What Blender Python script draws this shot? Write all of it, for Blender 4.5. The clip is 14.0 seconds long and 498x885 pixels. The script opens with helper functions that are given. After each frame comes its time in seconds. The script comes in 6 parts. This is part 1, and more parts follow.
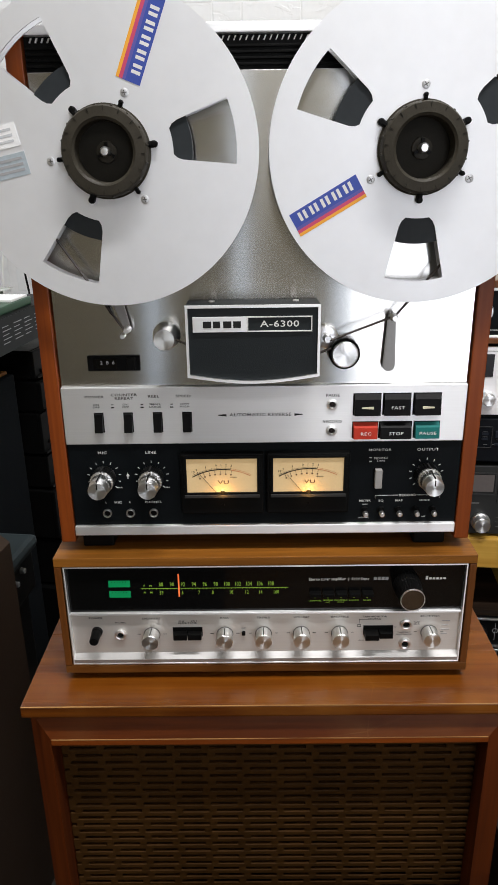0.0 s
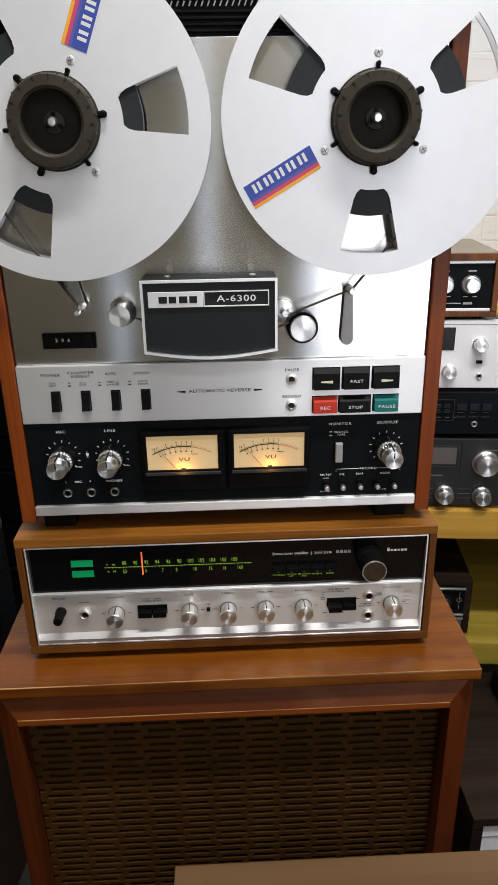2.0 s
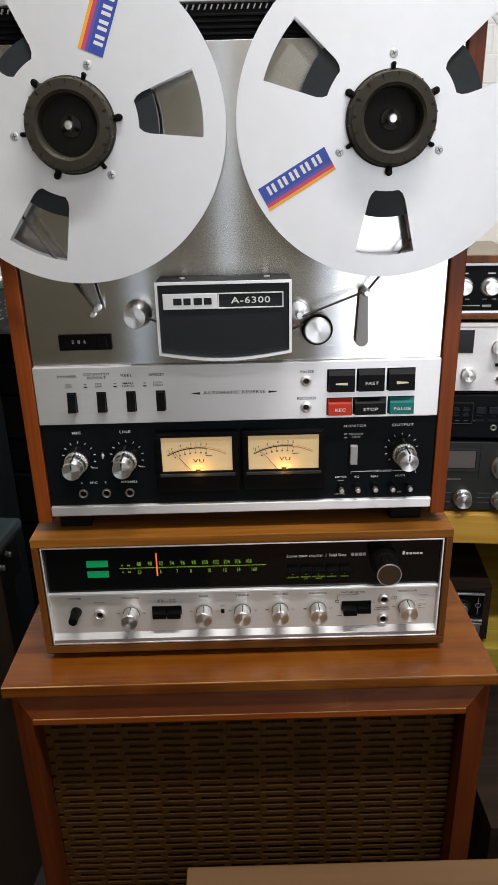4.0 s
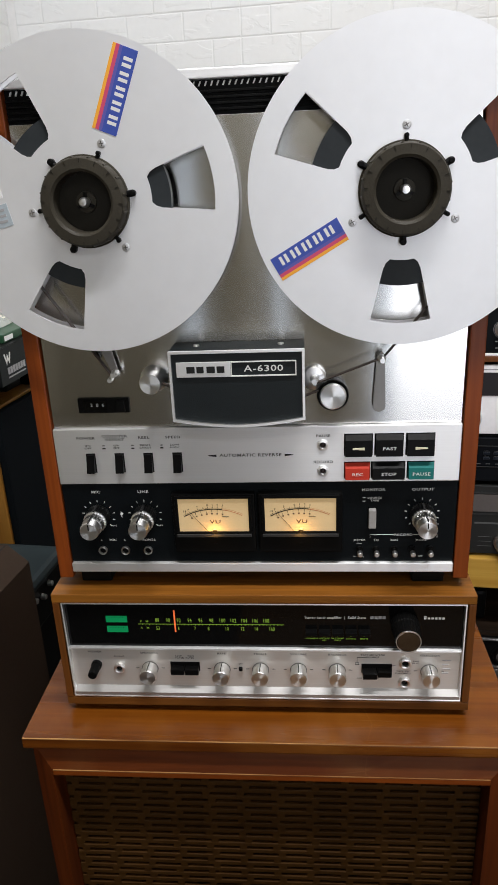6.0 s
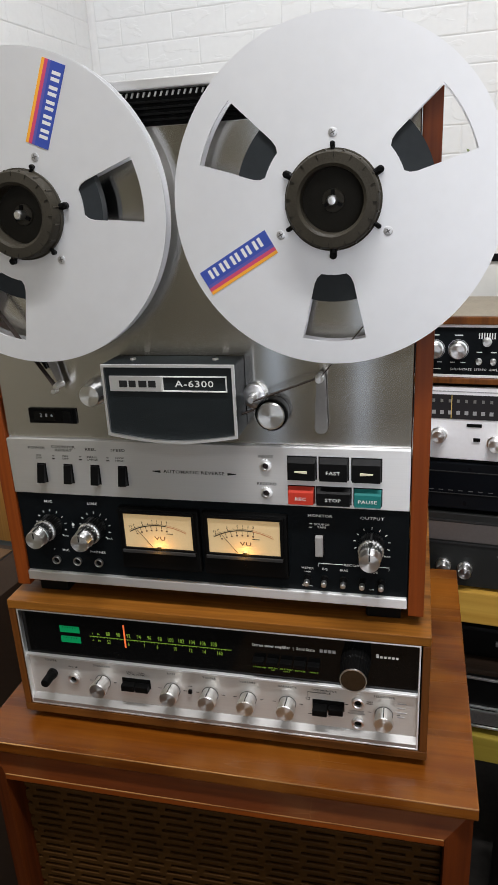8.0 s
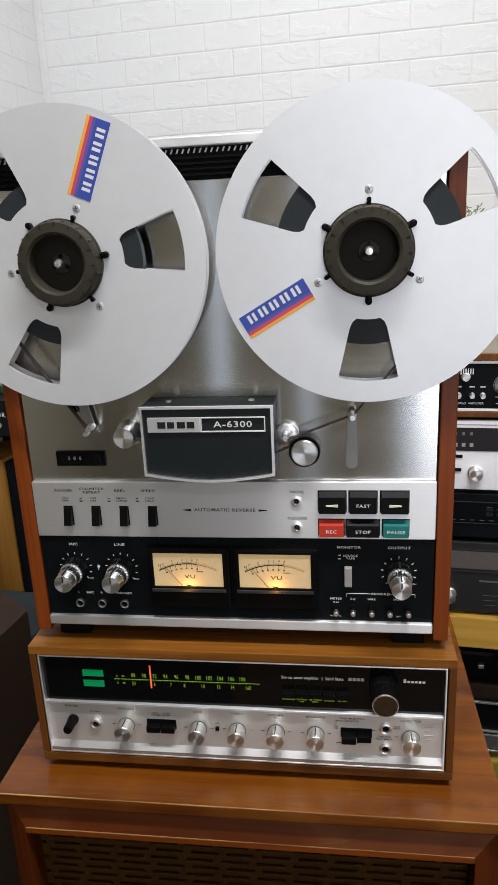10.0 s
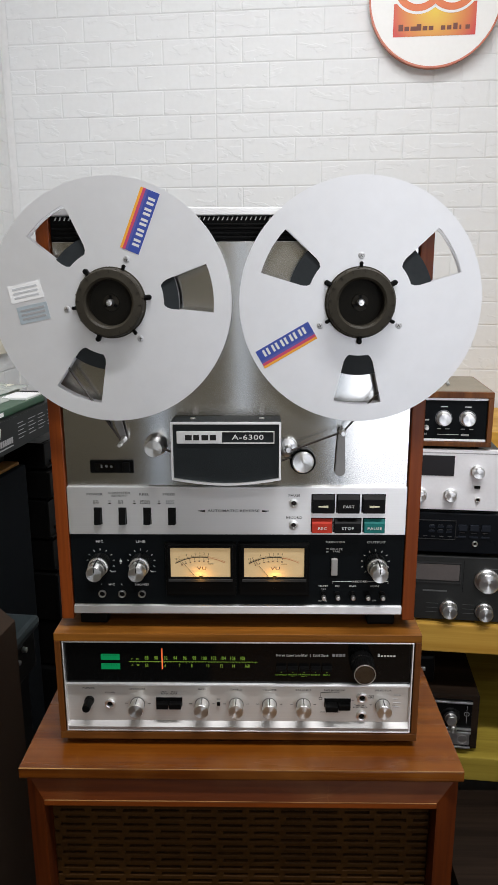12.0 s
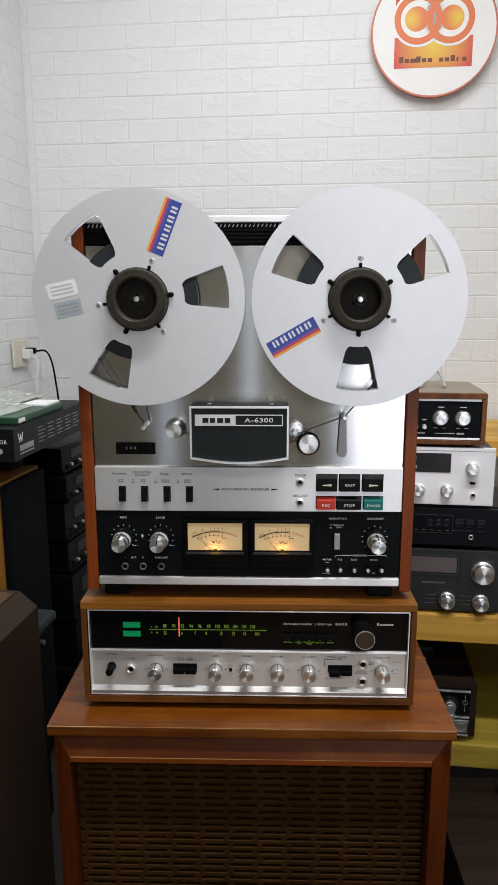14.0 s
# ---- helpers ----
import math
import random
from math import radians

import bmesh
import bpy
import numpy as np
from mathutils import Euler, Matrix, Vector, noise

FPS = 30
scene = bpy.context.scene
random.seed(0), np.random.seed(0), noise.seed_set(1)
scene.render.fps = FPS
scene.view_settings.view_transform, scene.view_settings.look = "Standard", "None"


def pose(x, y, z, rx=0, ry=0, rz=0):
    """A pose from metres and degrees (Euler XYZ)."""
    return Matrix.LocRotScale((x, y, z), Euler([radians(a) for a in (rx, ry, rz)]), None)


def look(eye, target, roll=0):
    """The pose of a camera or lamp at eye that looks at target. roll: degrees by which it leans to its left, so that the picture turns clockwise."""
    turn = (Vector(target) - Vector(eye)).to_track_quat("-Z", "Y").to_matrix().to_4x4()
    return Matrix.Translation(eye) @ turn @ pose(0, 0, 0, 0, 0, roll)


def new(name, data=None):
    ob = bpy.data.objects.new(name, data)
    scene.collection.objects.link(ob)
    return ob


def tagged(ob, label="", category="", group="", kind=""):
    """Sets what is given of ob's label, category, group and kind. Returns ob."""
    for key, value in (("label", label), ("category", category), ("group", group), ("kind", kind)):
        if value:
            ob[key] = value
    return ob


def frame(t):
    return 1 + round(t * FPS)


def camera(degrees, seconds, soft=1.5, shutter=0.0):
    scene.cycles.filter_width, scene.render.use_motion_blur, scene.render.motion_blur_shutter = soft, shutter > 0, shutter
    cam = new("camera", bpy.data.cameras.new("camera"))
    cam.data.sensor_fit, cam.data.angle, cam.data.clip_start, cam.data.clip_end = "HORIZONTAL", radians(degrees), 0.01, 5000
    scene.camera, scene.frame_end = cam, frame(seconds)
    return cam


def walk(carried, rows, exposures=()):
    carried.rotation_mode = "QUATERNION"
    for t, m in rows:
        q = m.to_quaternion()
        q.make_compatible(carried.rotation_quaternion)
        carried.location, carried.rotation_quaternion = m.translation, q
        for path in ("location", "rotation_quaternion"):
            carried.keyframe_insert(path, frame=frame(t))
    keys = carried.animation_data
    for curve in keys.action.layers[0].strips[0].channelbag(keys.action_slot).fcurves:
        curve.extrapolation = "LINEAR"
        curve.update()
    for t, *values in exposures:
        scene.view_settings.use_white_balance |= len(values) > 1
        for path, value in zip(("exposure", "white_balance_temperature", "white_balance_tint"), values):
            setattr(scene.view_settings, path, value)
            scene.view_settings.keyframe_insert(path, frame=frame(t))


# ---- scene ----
cam = camera(39.2, 14.0, soft=0.95)
PATH = [
    (0, (-0.01, -0.671, 1.267), (-0.025, 1.206, 0.574), -0.8),
    (0.5, (0.004, -0.668, 1.27), (0.026, 1.203, 0.563), -1.1),
    (1, (0.006, -0.666, 1.268), (0.079, 1.189, 0.523), -1.2),
    (1.5, (0.006, -0.67, 1.267), (0.09, 1.184, 0.522), -1.1),
    (2, (0.001, -0.67, 1.264), (0.067, 1.182, 0.512), -1.0),
    (2.5, (0.004, -0.672, 1.261), (0.091, 1.17, 0.486), -1.7),
    (3, (0.005, -0.664, 1.261), (0.067, 1.18, 0.489), -1.6),
    (3.5, (0.009, -0.666, 1.258), (0.078, 1.177, 0.483), -1.7),
    (4, (0.007, -0.671, 1.262), (0.015, 1.187, 0.521), -1.4),
    (4.2, (0.005, -0.673, 1.272), (-0.006, 1.192, 0.548), -1.3),
    (6.3, (0.078, -0.635, 1.31), (-0.132, 1.223, 0.6), -2.3),
    (6.5, (0.105, -0.625, 1.309), (-0.151, 1.228, 0.601), -2.0),
    (7, (0.166, -0.599, 1.301), (-0.218, 1.23, 0.589), -3.5),
    (7.2, (0.181, -0.594, 1.295), (-0.229, 1.23, 0.584), -3.4),
    (9.3, (0.208, -0.629, 1.314), (-0.261, 1.23, 0.745), -2.5),
    (9.5, (0.183, -0.631, 1.315), (-0.262, 1.233, 0.742), -2.6),
    (10, (0.112, -0.641, 1.314), (-0.15, 1.257, 0.737), -2.7),
    (10.5, (0.074, -0.648, 1.311), (-0.117, 1.257, 0.733), -1.4),
    (11, (0.058, -0.664, 1.312), (-0.103, 1.241, 0.724), -0.1),
    (11.5, (0.031, -0.709, 1.314), (-0.245, 1.198, 0.778), 0.1),
    (12, (0.029, -0.795, 1.321), (-0.005, 1.151, 0.861), -0.2),
    (12.5, (0.015, -0.858, 1.291), (-0.047, 1.096, 0.871), -0.1),
    (13, (0.019, -0.873, 1.289), (-0.015, 1.09, 0.91), -1.4),
    (13.5, (0.032, -0.889, 1.293), (-0.023, 1.076, 0.923), -0.7),
    (14, (0.024, -0.891, 1.29), (-0.026, 1.069, 0.899), -0.1),
]
walk(cam, [(t, look(eye, target, roll)) for t, eye, target, roll in PATH], exposures=[(0, 0.46, 6460, 10), (4.2, 0.43, 6460, 10), (7, 0.36, 6430, 10), (9.5, 0.40, 6350, 10), (11, 0.37, 6350, 10), (12, 0.25, 6370, 10), (14, 0.21, 6370, 10)])

# ---------------------------------------------------------------- world and light
world = bpy.data.worlds.new("world")
world.use_nodes = True
scene.world = world
world.node_tree.nodes["Background"].inputs[0].default_value = (0.75, 0.85, 1.0, 1)
world.node_tree.nodes["Background"].inputs[1].default_value = 0.86


def area_lamp(name, place, target, sx, sy, watts, colour):
    d = bpy.data.lights.new(name, "AREA")
    d.shape, d.size, d.size_y, d.energy, d.color = "RECTANGLE", sx, sy, watts, colour
    ob = new(name, d)
    ob.matrix_world = look(place, target)
    return ob


COOL = (1.0, 0.99, 0.99)
area_lamp("ceiling_tube_light", (0.40, -0.55, 2.82), (0.40, -0.55, 0), 1.2, 0.12, 33.5, COOL)
area_lamp("ceiling_tube_light", (0.10, 0.70, 2.82), (0.10, 0.70, 0), 1.2, 0.12, 13, COOL)
area_lamp("ceiling_tube_light", (0.55, -2.3, 2.82), (0.55, -2.3, 0), 1.2, 0.12, 12, COOL)
area_lamp("doorway_daylight", (1.0, -3.12, 1.2), (1.0, 0, 1.2), 0.95, 2.0, 10.0, (0.99, 0.965, 0.985))

# ---------------------------------------------------------------- materials
MATS = {}


def mat(name, colour=(0.5, 0.5, 0.5), rough=0.5, metal=0.0, vary=0.06, scale=30.0, bump=0.0, bscale=200.0, emit=None, power=0.0, coat=0.0, stretch=(1, 1, 1)):
    """Principled material with a two-scale colour variation and a fine relief."""
    if name in MATS:
        return MATS[name]
    m = bpy.data.materials.new(name)
    m.use_nodes = True
    nt = m.node_tree
    b = nt.nodes["Principled BSDF"]
    b.inputs["Roughness"].default_value, b.inputs["Metallic"].default_value = rough, metal
    b.inputs["Coat Weight"].default_value = coat
    b.inputs["Specular IOR Level"].default_value = 0.09 if max(colour) < 0.06 and not metal and rough > 0.1 else 0.5
    b.inputs["Coat Roughness"].default_value = 0.15
    tc, mp = nt.nodes.new("ShaderNodeTexCoord"), nt.nodes.new("ShaderNodeMapping")
    mp.inputs["Scale"].default_value = stretch
    nt.links.new(tc.outputs["Object"], mp.inputs["Vector"])
    if vary:
        n1, n2 = nt.nodes.new("ShaderNodeTexNoise"), nt.nodes.new("ShaderNodeTexNoise")
        n1.inputs["Scale"].default_value, n2.inputs["Scale"].default_value = scale, scale * 9
        n1.inputs["Detail"].default_value = 6
        for n in (n1, n2):
            nt.links.new(mp.outputs[0], n.inputs["Vector"])
        add = nt.nodes.new("ShaderNodeMath")
        add.operation = "ADD"
        nt.links.new(n1.outputs[0], add.inputs[0])
        nt.links.new(n2.outputs[0], add.inputs[1])
        rng = nt.nodes.new("ShaderNodeMapRange")
        rng.inputs["From Min"].default_value, rng.inputs["From Max"].default_value = 0.6, 1.4
        rng.inputs["To Min"].default_value, rng.inputs["To Max"].default_value = 1 - 2 * vary, 1 + 2 * vary
        nt.links.new(add.outputs[0], rng.inputs["Value"])
        mul = nt.nodes.new("ShaderNodeVectorMath")
        mul.operation = "SCALE"
        mul.inputs[0].default_value = colour
        nt.links.new(rng.outputs[0], mul.inputs["Scale"])
        nt.links.new(mul.outputs[0], b.inputs["Base Color"])
        r2 = nt.nodes.new("ShaderNodeMapRange")
        r2.inputs["To Min"].default_value, r2.inputs["To Max"].default_value = max(rough - 0.08, 0.02), min(rough + 0.08, 1)
        nt.links.new(n1.outputs[0], r2.inputs["Value"])
        nt.links.new(r2.outputs[0], b.inputs["Roughness"])
    else:
        b.inputs["Base Color"].default_value = (*colour, 1)
    if bump:
        n3, bp = nt.nodes.new("ShaderNodeTexNoise"), nt.nodes.new("ShaderNodeBump")
        n3.inputs["Scale"].default_value = bscale
        nt.links.new(mp.outputs[0], n3.inputs["Vector"])
        bp.inputs["Strength"].default_value, bp.inputs["Distance"].default_value = bump, 0.001
        nt.links.new(n3.outputs[0], bp.inputs["Height"])
        nt.links.new(bp.outputs[0], b.inputs["Normal"])
    if emit:
        b.inputs["Emission Color"].default_value, b.inputs["Emission Strength"].default_value = (*emit, 1), power
    MATS[name] = m
    return m


def wood(name, dark, light, axis="z", rough=0.4, coat=0.15, scale=1.0, wear=None):
    """Veneer: long streaks of grain along an axis, fine pores, slow change of tone."""
    m = bpy.data.materials.new(name)
    m.use_nodes = True
    nt = m.node_tree
    b = nt.nodes["Principled BSDF"]
    b.inputs["Coat Weight"].default_value, b.inputs["Coat Roughness"].default_value = coat, 0.25
    b.inputs["Specular IOR Level"].default_value = 0.2
    tc, mp = nt.nodes.new("ShaderNodeTexCoord"), nt.nodes.new("ShaderNodeMapping")
    across = {"x": (1.2, 34, 34), "y": (34, 1.2, 34), "z": (34, 34, 1.2)}[axis]
    mp.inputs["Scale"].default_value = [a * scale for a in across]
    info = nt.nodes.new("ShaderNodeObjectInfo")
    off = nt.nodes.new("ShaderNodeVectorMath")
    nt.links.new(tc.outputs["Object"], off.inputs[0])
    mulr = nt.nodes.new("ShaderNodeMath")
    mulr.operation, mulr.inputs[1].default_value = "MULTIPLY", 3.7
    nt.links.new(info.outputs["Random"], mulr.inputs[0])
    nt.links.new(mulr.outputs[0], off.inputs[1])
    nt.links.new(off.outputs[0], mp.inputs["Vector"])
    n1, n2 = nt.nodes.new("ShaderNodeTexNoise"), nt.nodes.new("ShaderNodeTexNoise")
    n1.inputs["Scale"].default_value, n1.inputs["Detail"].default_value, n1.inputs["Distortion"].default_value = 1.0, 8, 0.6
    n2.inputs["Scale"].default_value, n2.inputs["Detail"].default_value = 7.0, 4
    nt.links.new(mp.outputs[0], n1.inputs["Vector"])
    nt.links.new(mp.outputs[0], n2.inputs["Vector"])
    mix = nt.nodes.new("ShaderNodeMath")
    mix.operation, mix.inputs[1].default_value = "MULTIPLY_ADD", 0.35
    nt.links.new(n2.outputs[0], mix.inputs[0])
    nt.links.new(n1.outputs[0], mix.inputs[2])
    ramp = nt.nodes.new("ShaderNodeValToRGB")
    ramp.color_ramp.elements[0].position, ramp.color_ramp.elements[1].position = 0.53, 0.85
    ramp.color_ramp.elements[0].color, ramp.color_ramp.elements[1].color = (*dark, 1), (*light, 1)
    nt.links.new(mix.outputs[0], ramp.inputs[0])
    nt.links.new(ramp.outputs[0], b.inputs["Base Color"])
    if wear:
        worn = nt.nodes.new("ShaderNodeMix")
        worn.data_type = "RGBA"
        worn.inputs["B"].default_value = (*wear, 1)
        patch, cut, scratch, thin = nt.nodes.new("ShaderNodeTexNoise"), nt.nodes.new("ShaderNodeMapRange"), nt.nodes.new("ShaderNodeTexVoronoi"), nt.nodes.new("ShaderNodeMapRange")
        patch.inputs["Scale"].default_value, patch.inputs["Detail"].default_value, patch.inputs["Distortion"].default_value = 9.0, 7, 0.5
        cut.inputs["From Min"].default_value, cut.inputs["From Max"].default_value, cut.inputs["To Max"].default_value = 0.46, 0.80, 0.50
        scratch.feature = "DISTANCE_TO_EDGE"
        scratch.inputs["Scale"].default_value = 7.0
        thin.inputs["From Min"].default_value, thin.inputs["From Max"].default_value = 0.006, 0.0
        gate = nt.nodes.new("ShaderNodeMath")
        gate.operation = "MULTIPLY"
        both = nt.nodes.new("ShaderNodeMath")
        both.operation, both.use_clamp = "ADD", True
        nt.links.new(tc.outputs["Object"], patch.inputs["Vector"])
        nt.links.new(tc.outputs["Object"], scratch.inputs["Vector"])
        nt.links.new(patch.outputs[0], cut.inputs["Value"])
        nt.links.new(scratch.outputs["Distance"], thin.inputs["Value"])
        nt.links.new(thin.outputs[0], gate.inputs[0])
        nt.links.new(cut.outputs[0], gate.inputs[1])
        nt.links.new(gate.outputs[0], both.inputs[0])
        nt.links.new(cut.outputs[0], both.inputs[1])
        nt.links.new(both.outputs[0], worn.inputs["Factor"])
        nt.links.new(ramp.outputs[0], worn.inputs["A"])
        nt.links.new(worn.outputs["Result"], b.inputs["Base Color"])
    rr = nt.nodes.new("ShaderNodeMapRange")
    rr.inputs["To Min"].default_value, rr.inputs["To Max"].default_value = rough + 0.12, rough - 0.08
    nt.links.new(n1.outputs[0], rr.inputs["Value"])
    nt.links.new(rr.outputs[0], b.inputs["Roughness"])
    bp = nt.nodes.new("ShaderNodeBump")
    bp.inputs["Strength"].default_value, bp.inputs["Distance"].default_value = 0.15, 0.0005
    nt.links.new(n2.outputs[0], bp.inputs["Height"])
    nt.links.new(bp.outputs[0], b.inputs["Normal"])
    return m


def brushed(name, colour, rough, aniso, turn=0.0, streak=0.05):
    """Brushed aluminium: fine lines along the mesh's U, a highlight drawn out across them."""
    m = bpy.data.materials.new(name)
    m.use_nodes = True
    nt = m.node_tree
    b = nt.nodes["Principled BSDF"]
    b.inputs["Metallic"].default_value, b.inputs["Roughness"].default_value = 1.0, rough
    b.inputs["Anisotropic"].default_value, b.inputs["Anisotropic Rotation"].default_value = aniso, turn
    tg = nt.nodes.new("ShaderNodeTangent")
    tg.direction_type = "UV_MAP"
    nt.links.new(tg.outputs[0], b.inputs["Tangent"])
    tc, mp, n = nt.nodes.new("ShaderNodeTexCoord"), nt.nodes.new("ShaderNodeMapping"), nt.nodes.new("ShaderNodeTexNoise")
    mp.inputs["Scale"].default_value = (4, 4, 1000)
    nt.links.new(tc.outputs["Object"], mp.inputs["Vector"])
    nt.links.new(mp.outputs[0], n.inputs["Vector"])
    n.inputs["Scale"].default_value, n.inputs["Detail"].default_value = 1.0, 5
    rng = nt.nodes.new("ShaderNodeMapRange")
    rng.inputs["To Min"].default_value, rng.inputs["To Max"].default_value = 1 - 1.2 * streak, 1 + streak
    nt.links.new(n.outputs[0], rng.inputs["Value"])
    mul = nt.nodes.new("ShaderNodeVectorMath")
    mul.operation, mul.inputs[0].default_value = "SCALE", colour
    nt.links.new(rng.outputs[0], mul.inputs["Scale"])
    nt.links.new(mul.outputs[0], b.inputs["Base Color"])
    return m


SIDE_WOOD = wood("red walnut veneer", (0.12, 0.0215, 0.0025), (0.255, 0.055, 0.007), "z", 0.42)
# Receiver teak: top lighter, sides and bottom darker, overhead light put into the colours.
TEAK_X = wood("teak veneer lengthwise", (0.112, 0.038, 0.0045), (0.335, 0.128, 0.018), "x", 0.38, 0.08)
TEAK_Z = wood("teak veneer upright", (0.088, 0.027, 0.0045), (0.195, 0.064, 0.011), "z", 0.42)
TEAK_SHADED = wood("shaded teak lengthwise", (0.070, 0.024, 0.004), (0.190, 0.068, 0.012), "x", 0.42, 0.0)
CAB_X = wood("cabinet walnut lengthwise", (0.098, 0.0195, 0.0018), (0.215, 0.047, 0.0042), "x", 0.50, 0.0, 0.8)
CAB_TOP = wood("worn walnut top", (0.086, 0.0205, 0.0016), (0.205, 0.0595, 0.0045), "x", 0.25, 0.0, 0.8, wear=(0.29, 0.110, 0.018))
CAB_TOP.node_tree.nodes["Principled BSDF"].inputs["Specular IOR Level"].default_value = 0.34
CAB_RAIL = wood("scuffed walnut rail", (0.080, 0.0165, 0.0018), (0.190, 0.043, 0.0042), "x", 0.45, 0.0, 0.8, wear=(0.19, 0.080, 0.026))
CAB_EDGE = wood("rubbed walnut edge", (0.12, 0.035, 0.006), (0.52, 0.28, 0.10), "x", 0.5, 0.0, 2.2)
CAB_Z = wood("cabinet walnut upright", (0.064, 0.0115, 0.0014), (0.150, 0.031, 0.0035), "z", 0.48, 0.0, 0.8)
PINE = wood("yellow pine", (0.48, 0.25, 0.035), (0.68, 0.41, 0.08), "x", 0.5, 0.1, 0.6)
# Darker, greener pine: the shade below the shelf is put into these two colours.
PINE_SHADED = wood("shaded yellow pine", (0.25, 0.18, 0.022), (0.40, 0.30, 0.045), "x", 0.55, 0.0, 0.6)
PINE_DIM = wood("deep shaded olive pine", (0.11, 0.08, 0.018), (0.20, 0.15, 0.035), "x", 0.7, 0.0, 0.4)
PINE_Z = wood("yellow pine upright", (0.42, 0.22, 0.05), (0.62, 0.38, 0.11), "z", 0.5, 0.1, 0.6)
OAK = wood("oak veneer", (0.225, 0.092, 0.013), (0.42, 0.205, 0.040), "z", 0.45, 0.1, 0.5)
DARK_WOOD = wood("dark brown veneer", (0.012, 0.0076, 0.005), (0.026, 0.016, 0.0105), "x", 0.6, 0.0)
DARK_WOOD.node_tree.nodes["Principled BSDF"].inputs["Specular IOR Level"].default_value = 0.08
BROWN_TOP = wood("brown laminate", (0.092, 0.048, 0.019), (0.128, 0.070, 0.029), "x", 0.5, 0.0, 0.5)
ALU = brushed("brushed aluminium", (0.69, 0.68, 0.655), 0.19, 1.0, 0.25, 0.06)
ALU_FINE = brushed("satin aluminium", (0.90, 0.90, 0.90), 0.50, 0.6, 0.25, 0.03)
FACE = brushed("champagne aluminium face", (0.71, 0.685, 0.645), 0.50, 0.3, 0.25, 0.05)
FACE.node_tree.nodes["Principled BSDF"].inputs["Metallic"].default_value = 0.75
REEL = mat("matt anodised reel", (0.84, 0.845, 0.865), 0.46, 0.55, 0.012, 8)
CHROME = mat("turned aluminium", (0.92, 0.92, 0.92), 0.34, 1.0, 0.03, 60)
KNURL = mat("dark knurled metal", (0.08, 0.08, 0.08), 0.3, 1.0, 0.1, 400)
KNURL_F = mat("grey knurled metal", (0.20, 0.20, 0.20), 0.32, 1.0, 0.1, 400)
CHROME_D = mat("ridged aluminium", (0.72, 0.72, 0.71), 0.33, 1.0, 0.08, 400)
SLATE = mat("slate black paint", (0.0075, 0.0108, 0.0122), 0.5, 0, 0.05, 50, 0.2, 900)
SLATE.node_tree.nodes["Principled BSDF"].inputs["Specular IOR Level"].default_value = 0.3
BLACK = mat("black plastic", (0.0035, 0.0035, 0.0035), 0.42, 0, 0.06, 60, 0.1, 500)
BLACK_G = mat("black glass", (0.003, 0.003, 0.003), 0.08, 0, 0)
BLACK_G.node_tree.nodes["Principled BSDF"].inputs["Specular IOR Level"].default_value = 0.25
PANEL_B = mat("black lacquer panel", (0.0040, 0.0054, 0.0064), 0.45, 0, 0.05, 40, 0.15, 900)
HUB = mat("dark olive plastic", (0.043, 0.038, 0.029), 0.40, 0, 0.08, 70, 0.2, 700)
TAPE = mat("tape pack", (0.030, 0.034, 0.037), 0.38, 0, 0.05, 20)
WHITE_INK = mat("white ink", (0.75, 0.75, 0.73), 0.6, 0, 0)
BLACK_INK = mat("black ink", (0.02, 0.02, 0.02), 0.6, 0, 0)
RED_INK = mat("faded red ink", (0.50, 0.16, 0.06), 0.6, 0, 0)
GREY_PRINT = mat("worn black print", (0.10, 0.095, 0.09), 0.6, 0, 0.2, 400)
BROWN_INK = mat("brown ink", (0.10, 0.042, 0.02), 0.6, 0, 0)
GREY_INK = mat("grey ink", (0.35, 0.35, 0.36), 0.6, 0, 0)
RED_BTN = mat("red button plastic", (0.46, 0.036, 0.018), 0.62, 0, 0.05, 80)
TEAL_BTN = mat("teal button plastic", (0.012, 0.15, 0.14), 0.62, 0, 0.05, 80)
for button_paint in (RED_BTN, TEAL_BTN):
    button_paint.node_tree.nodes["Principled BSDF"].inputs["Specular IOR Level"].default_value = 0.2
IVORY = mat("grey switch plastic", (0.34, 0.33, 0.32), 0.4, 0, 0.03, 80)
METER_LIT = mat("lit meter dial", (0.60, 0.47, 0.27), 0.6, 0, 0.03, 60, 0, 1, (1.0, 0.64, 0.26), 0.12)
METER_BULB = mat("meter bulb glow", (1, 0.8, 0.4), 0.5, 0, 0, 1, 0, 1, (1.0, 0.45, 0.08), 0.7)
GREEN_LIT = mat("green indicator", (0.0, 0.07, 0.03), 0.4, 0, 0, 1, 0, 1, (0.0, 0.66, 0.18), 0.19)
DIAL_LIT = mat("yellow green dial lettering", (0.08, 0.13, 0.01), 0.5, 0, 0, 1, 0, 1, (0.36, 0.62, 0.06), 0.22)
POINTER_LIT = mat("orange pointer glow", (0.6, 0.1, 0.02), 0.5, 0, 0, 1, 0, 1, (1.0, 0.20, 0.06), 0.40)
BLUE_LBL = mat("blue paper label", (0.035, 0.07, 0.36), 0.5, 0, 0.04, 60)
VIOLET_LBL = mat("violet stripe", (0.10, 0.09, 0.36), 0.5, 0, 0)
RED_LBL = mat("magenta red stripe", (0.58, 0.06, 0.14), 0.5, 0, 0)
ORANGE_LBL = mat("orange stripe", (0.85, 0.38, 0.03), 0.5, 0, 0)
PALE_LBL = mat("white paper label", (0.86, 0.86, 0.86), 0.6, 0, 0.03, 90)
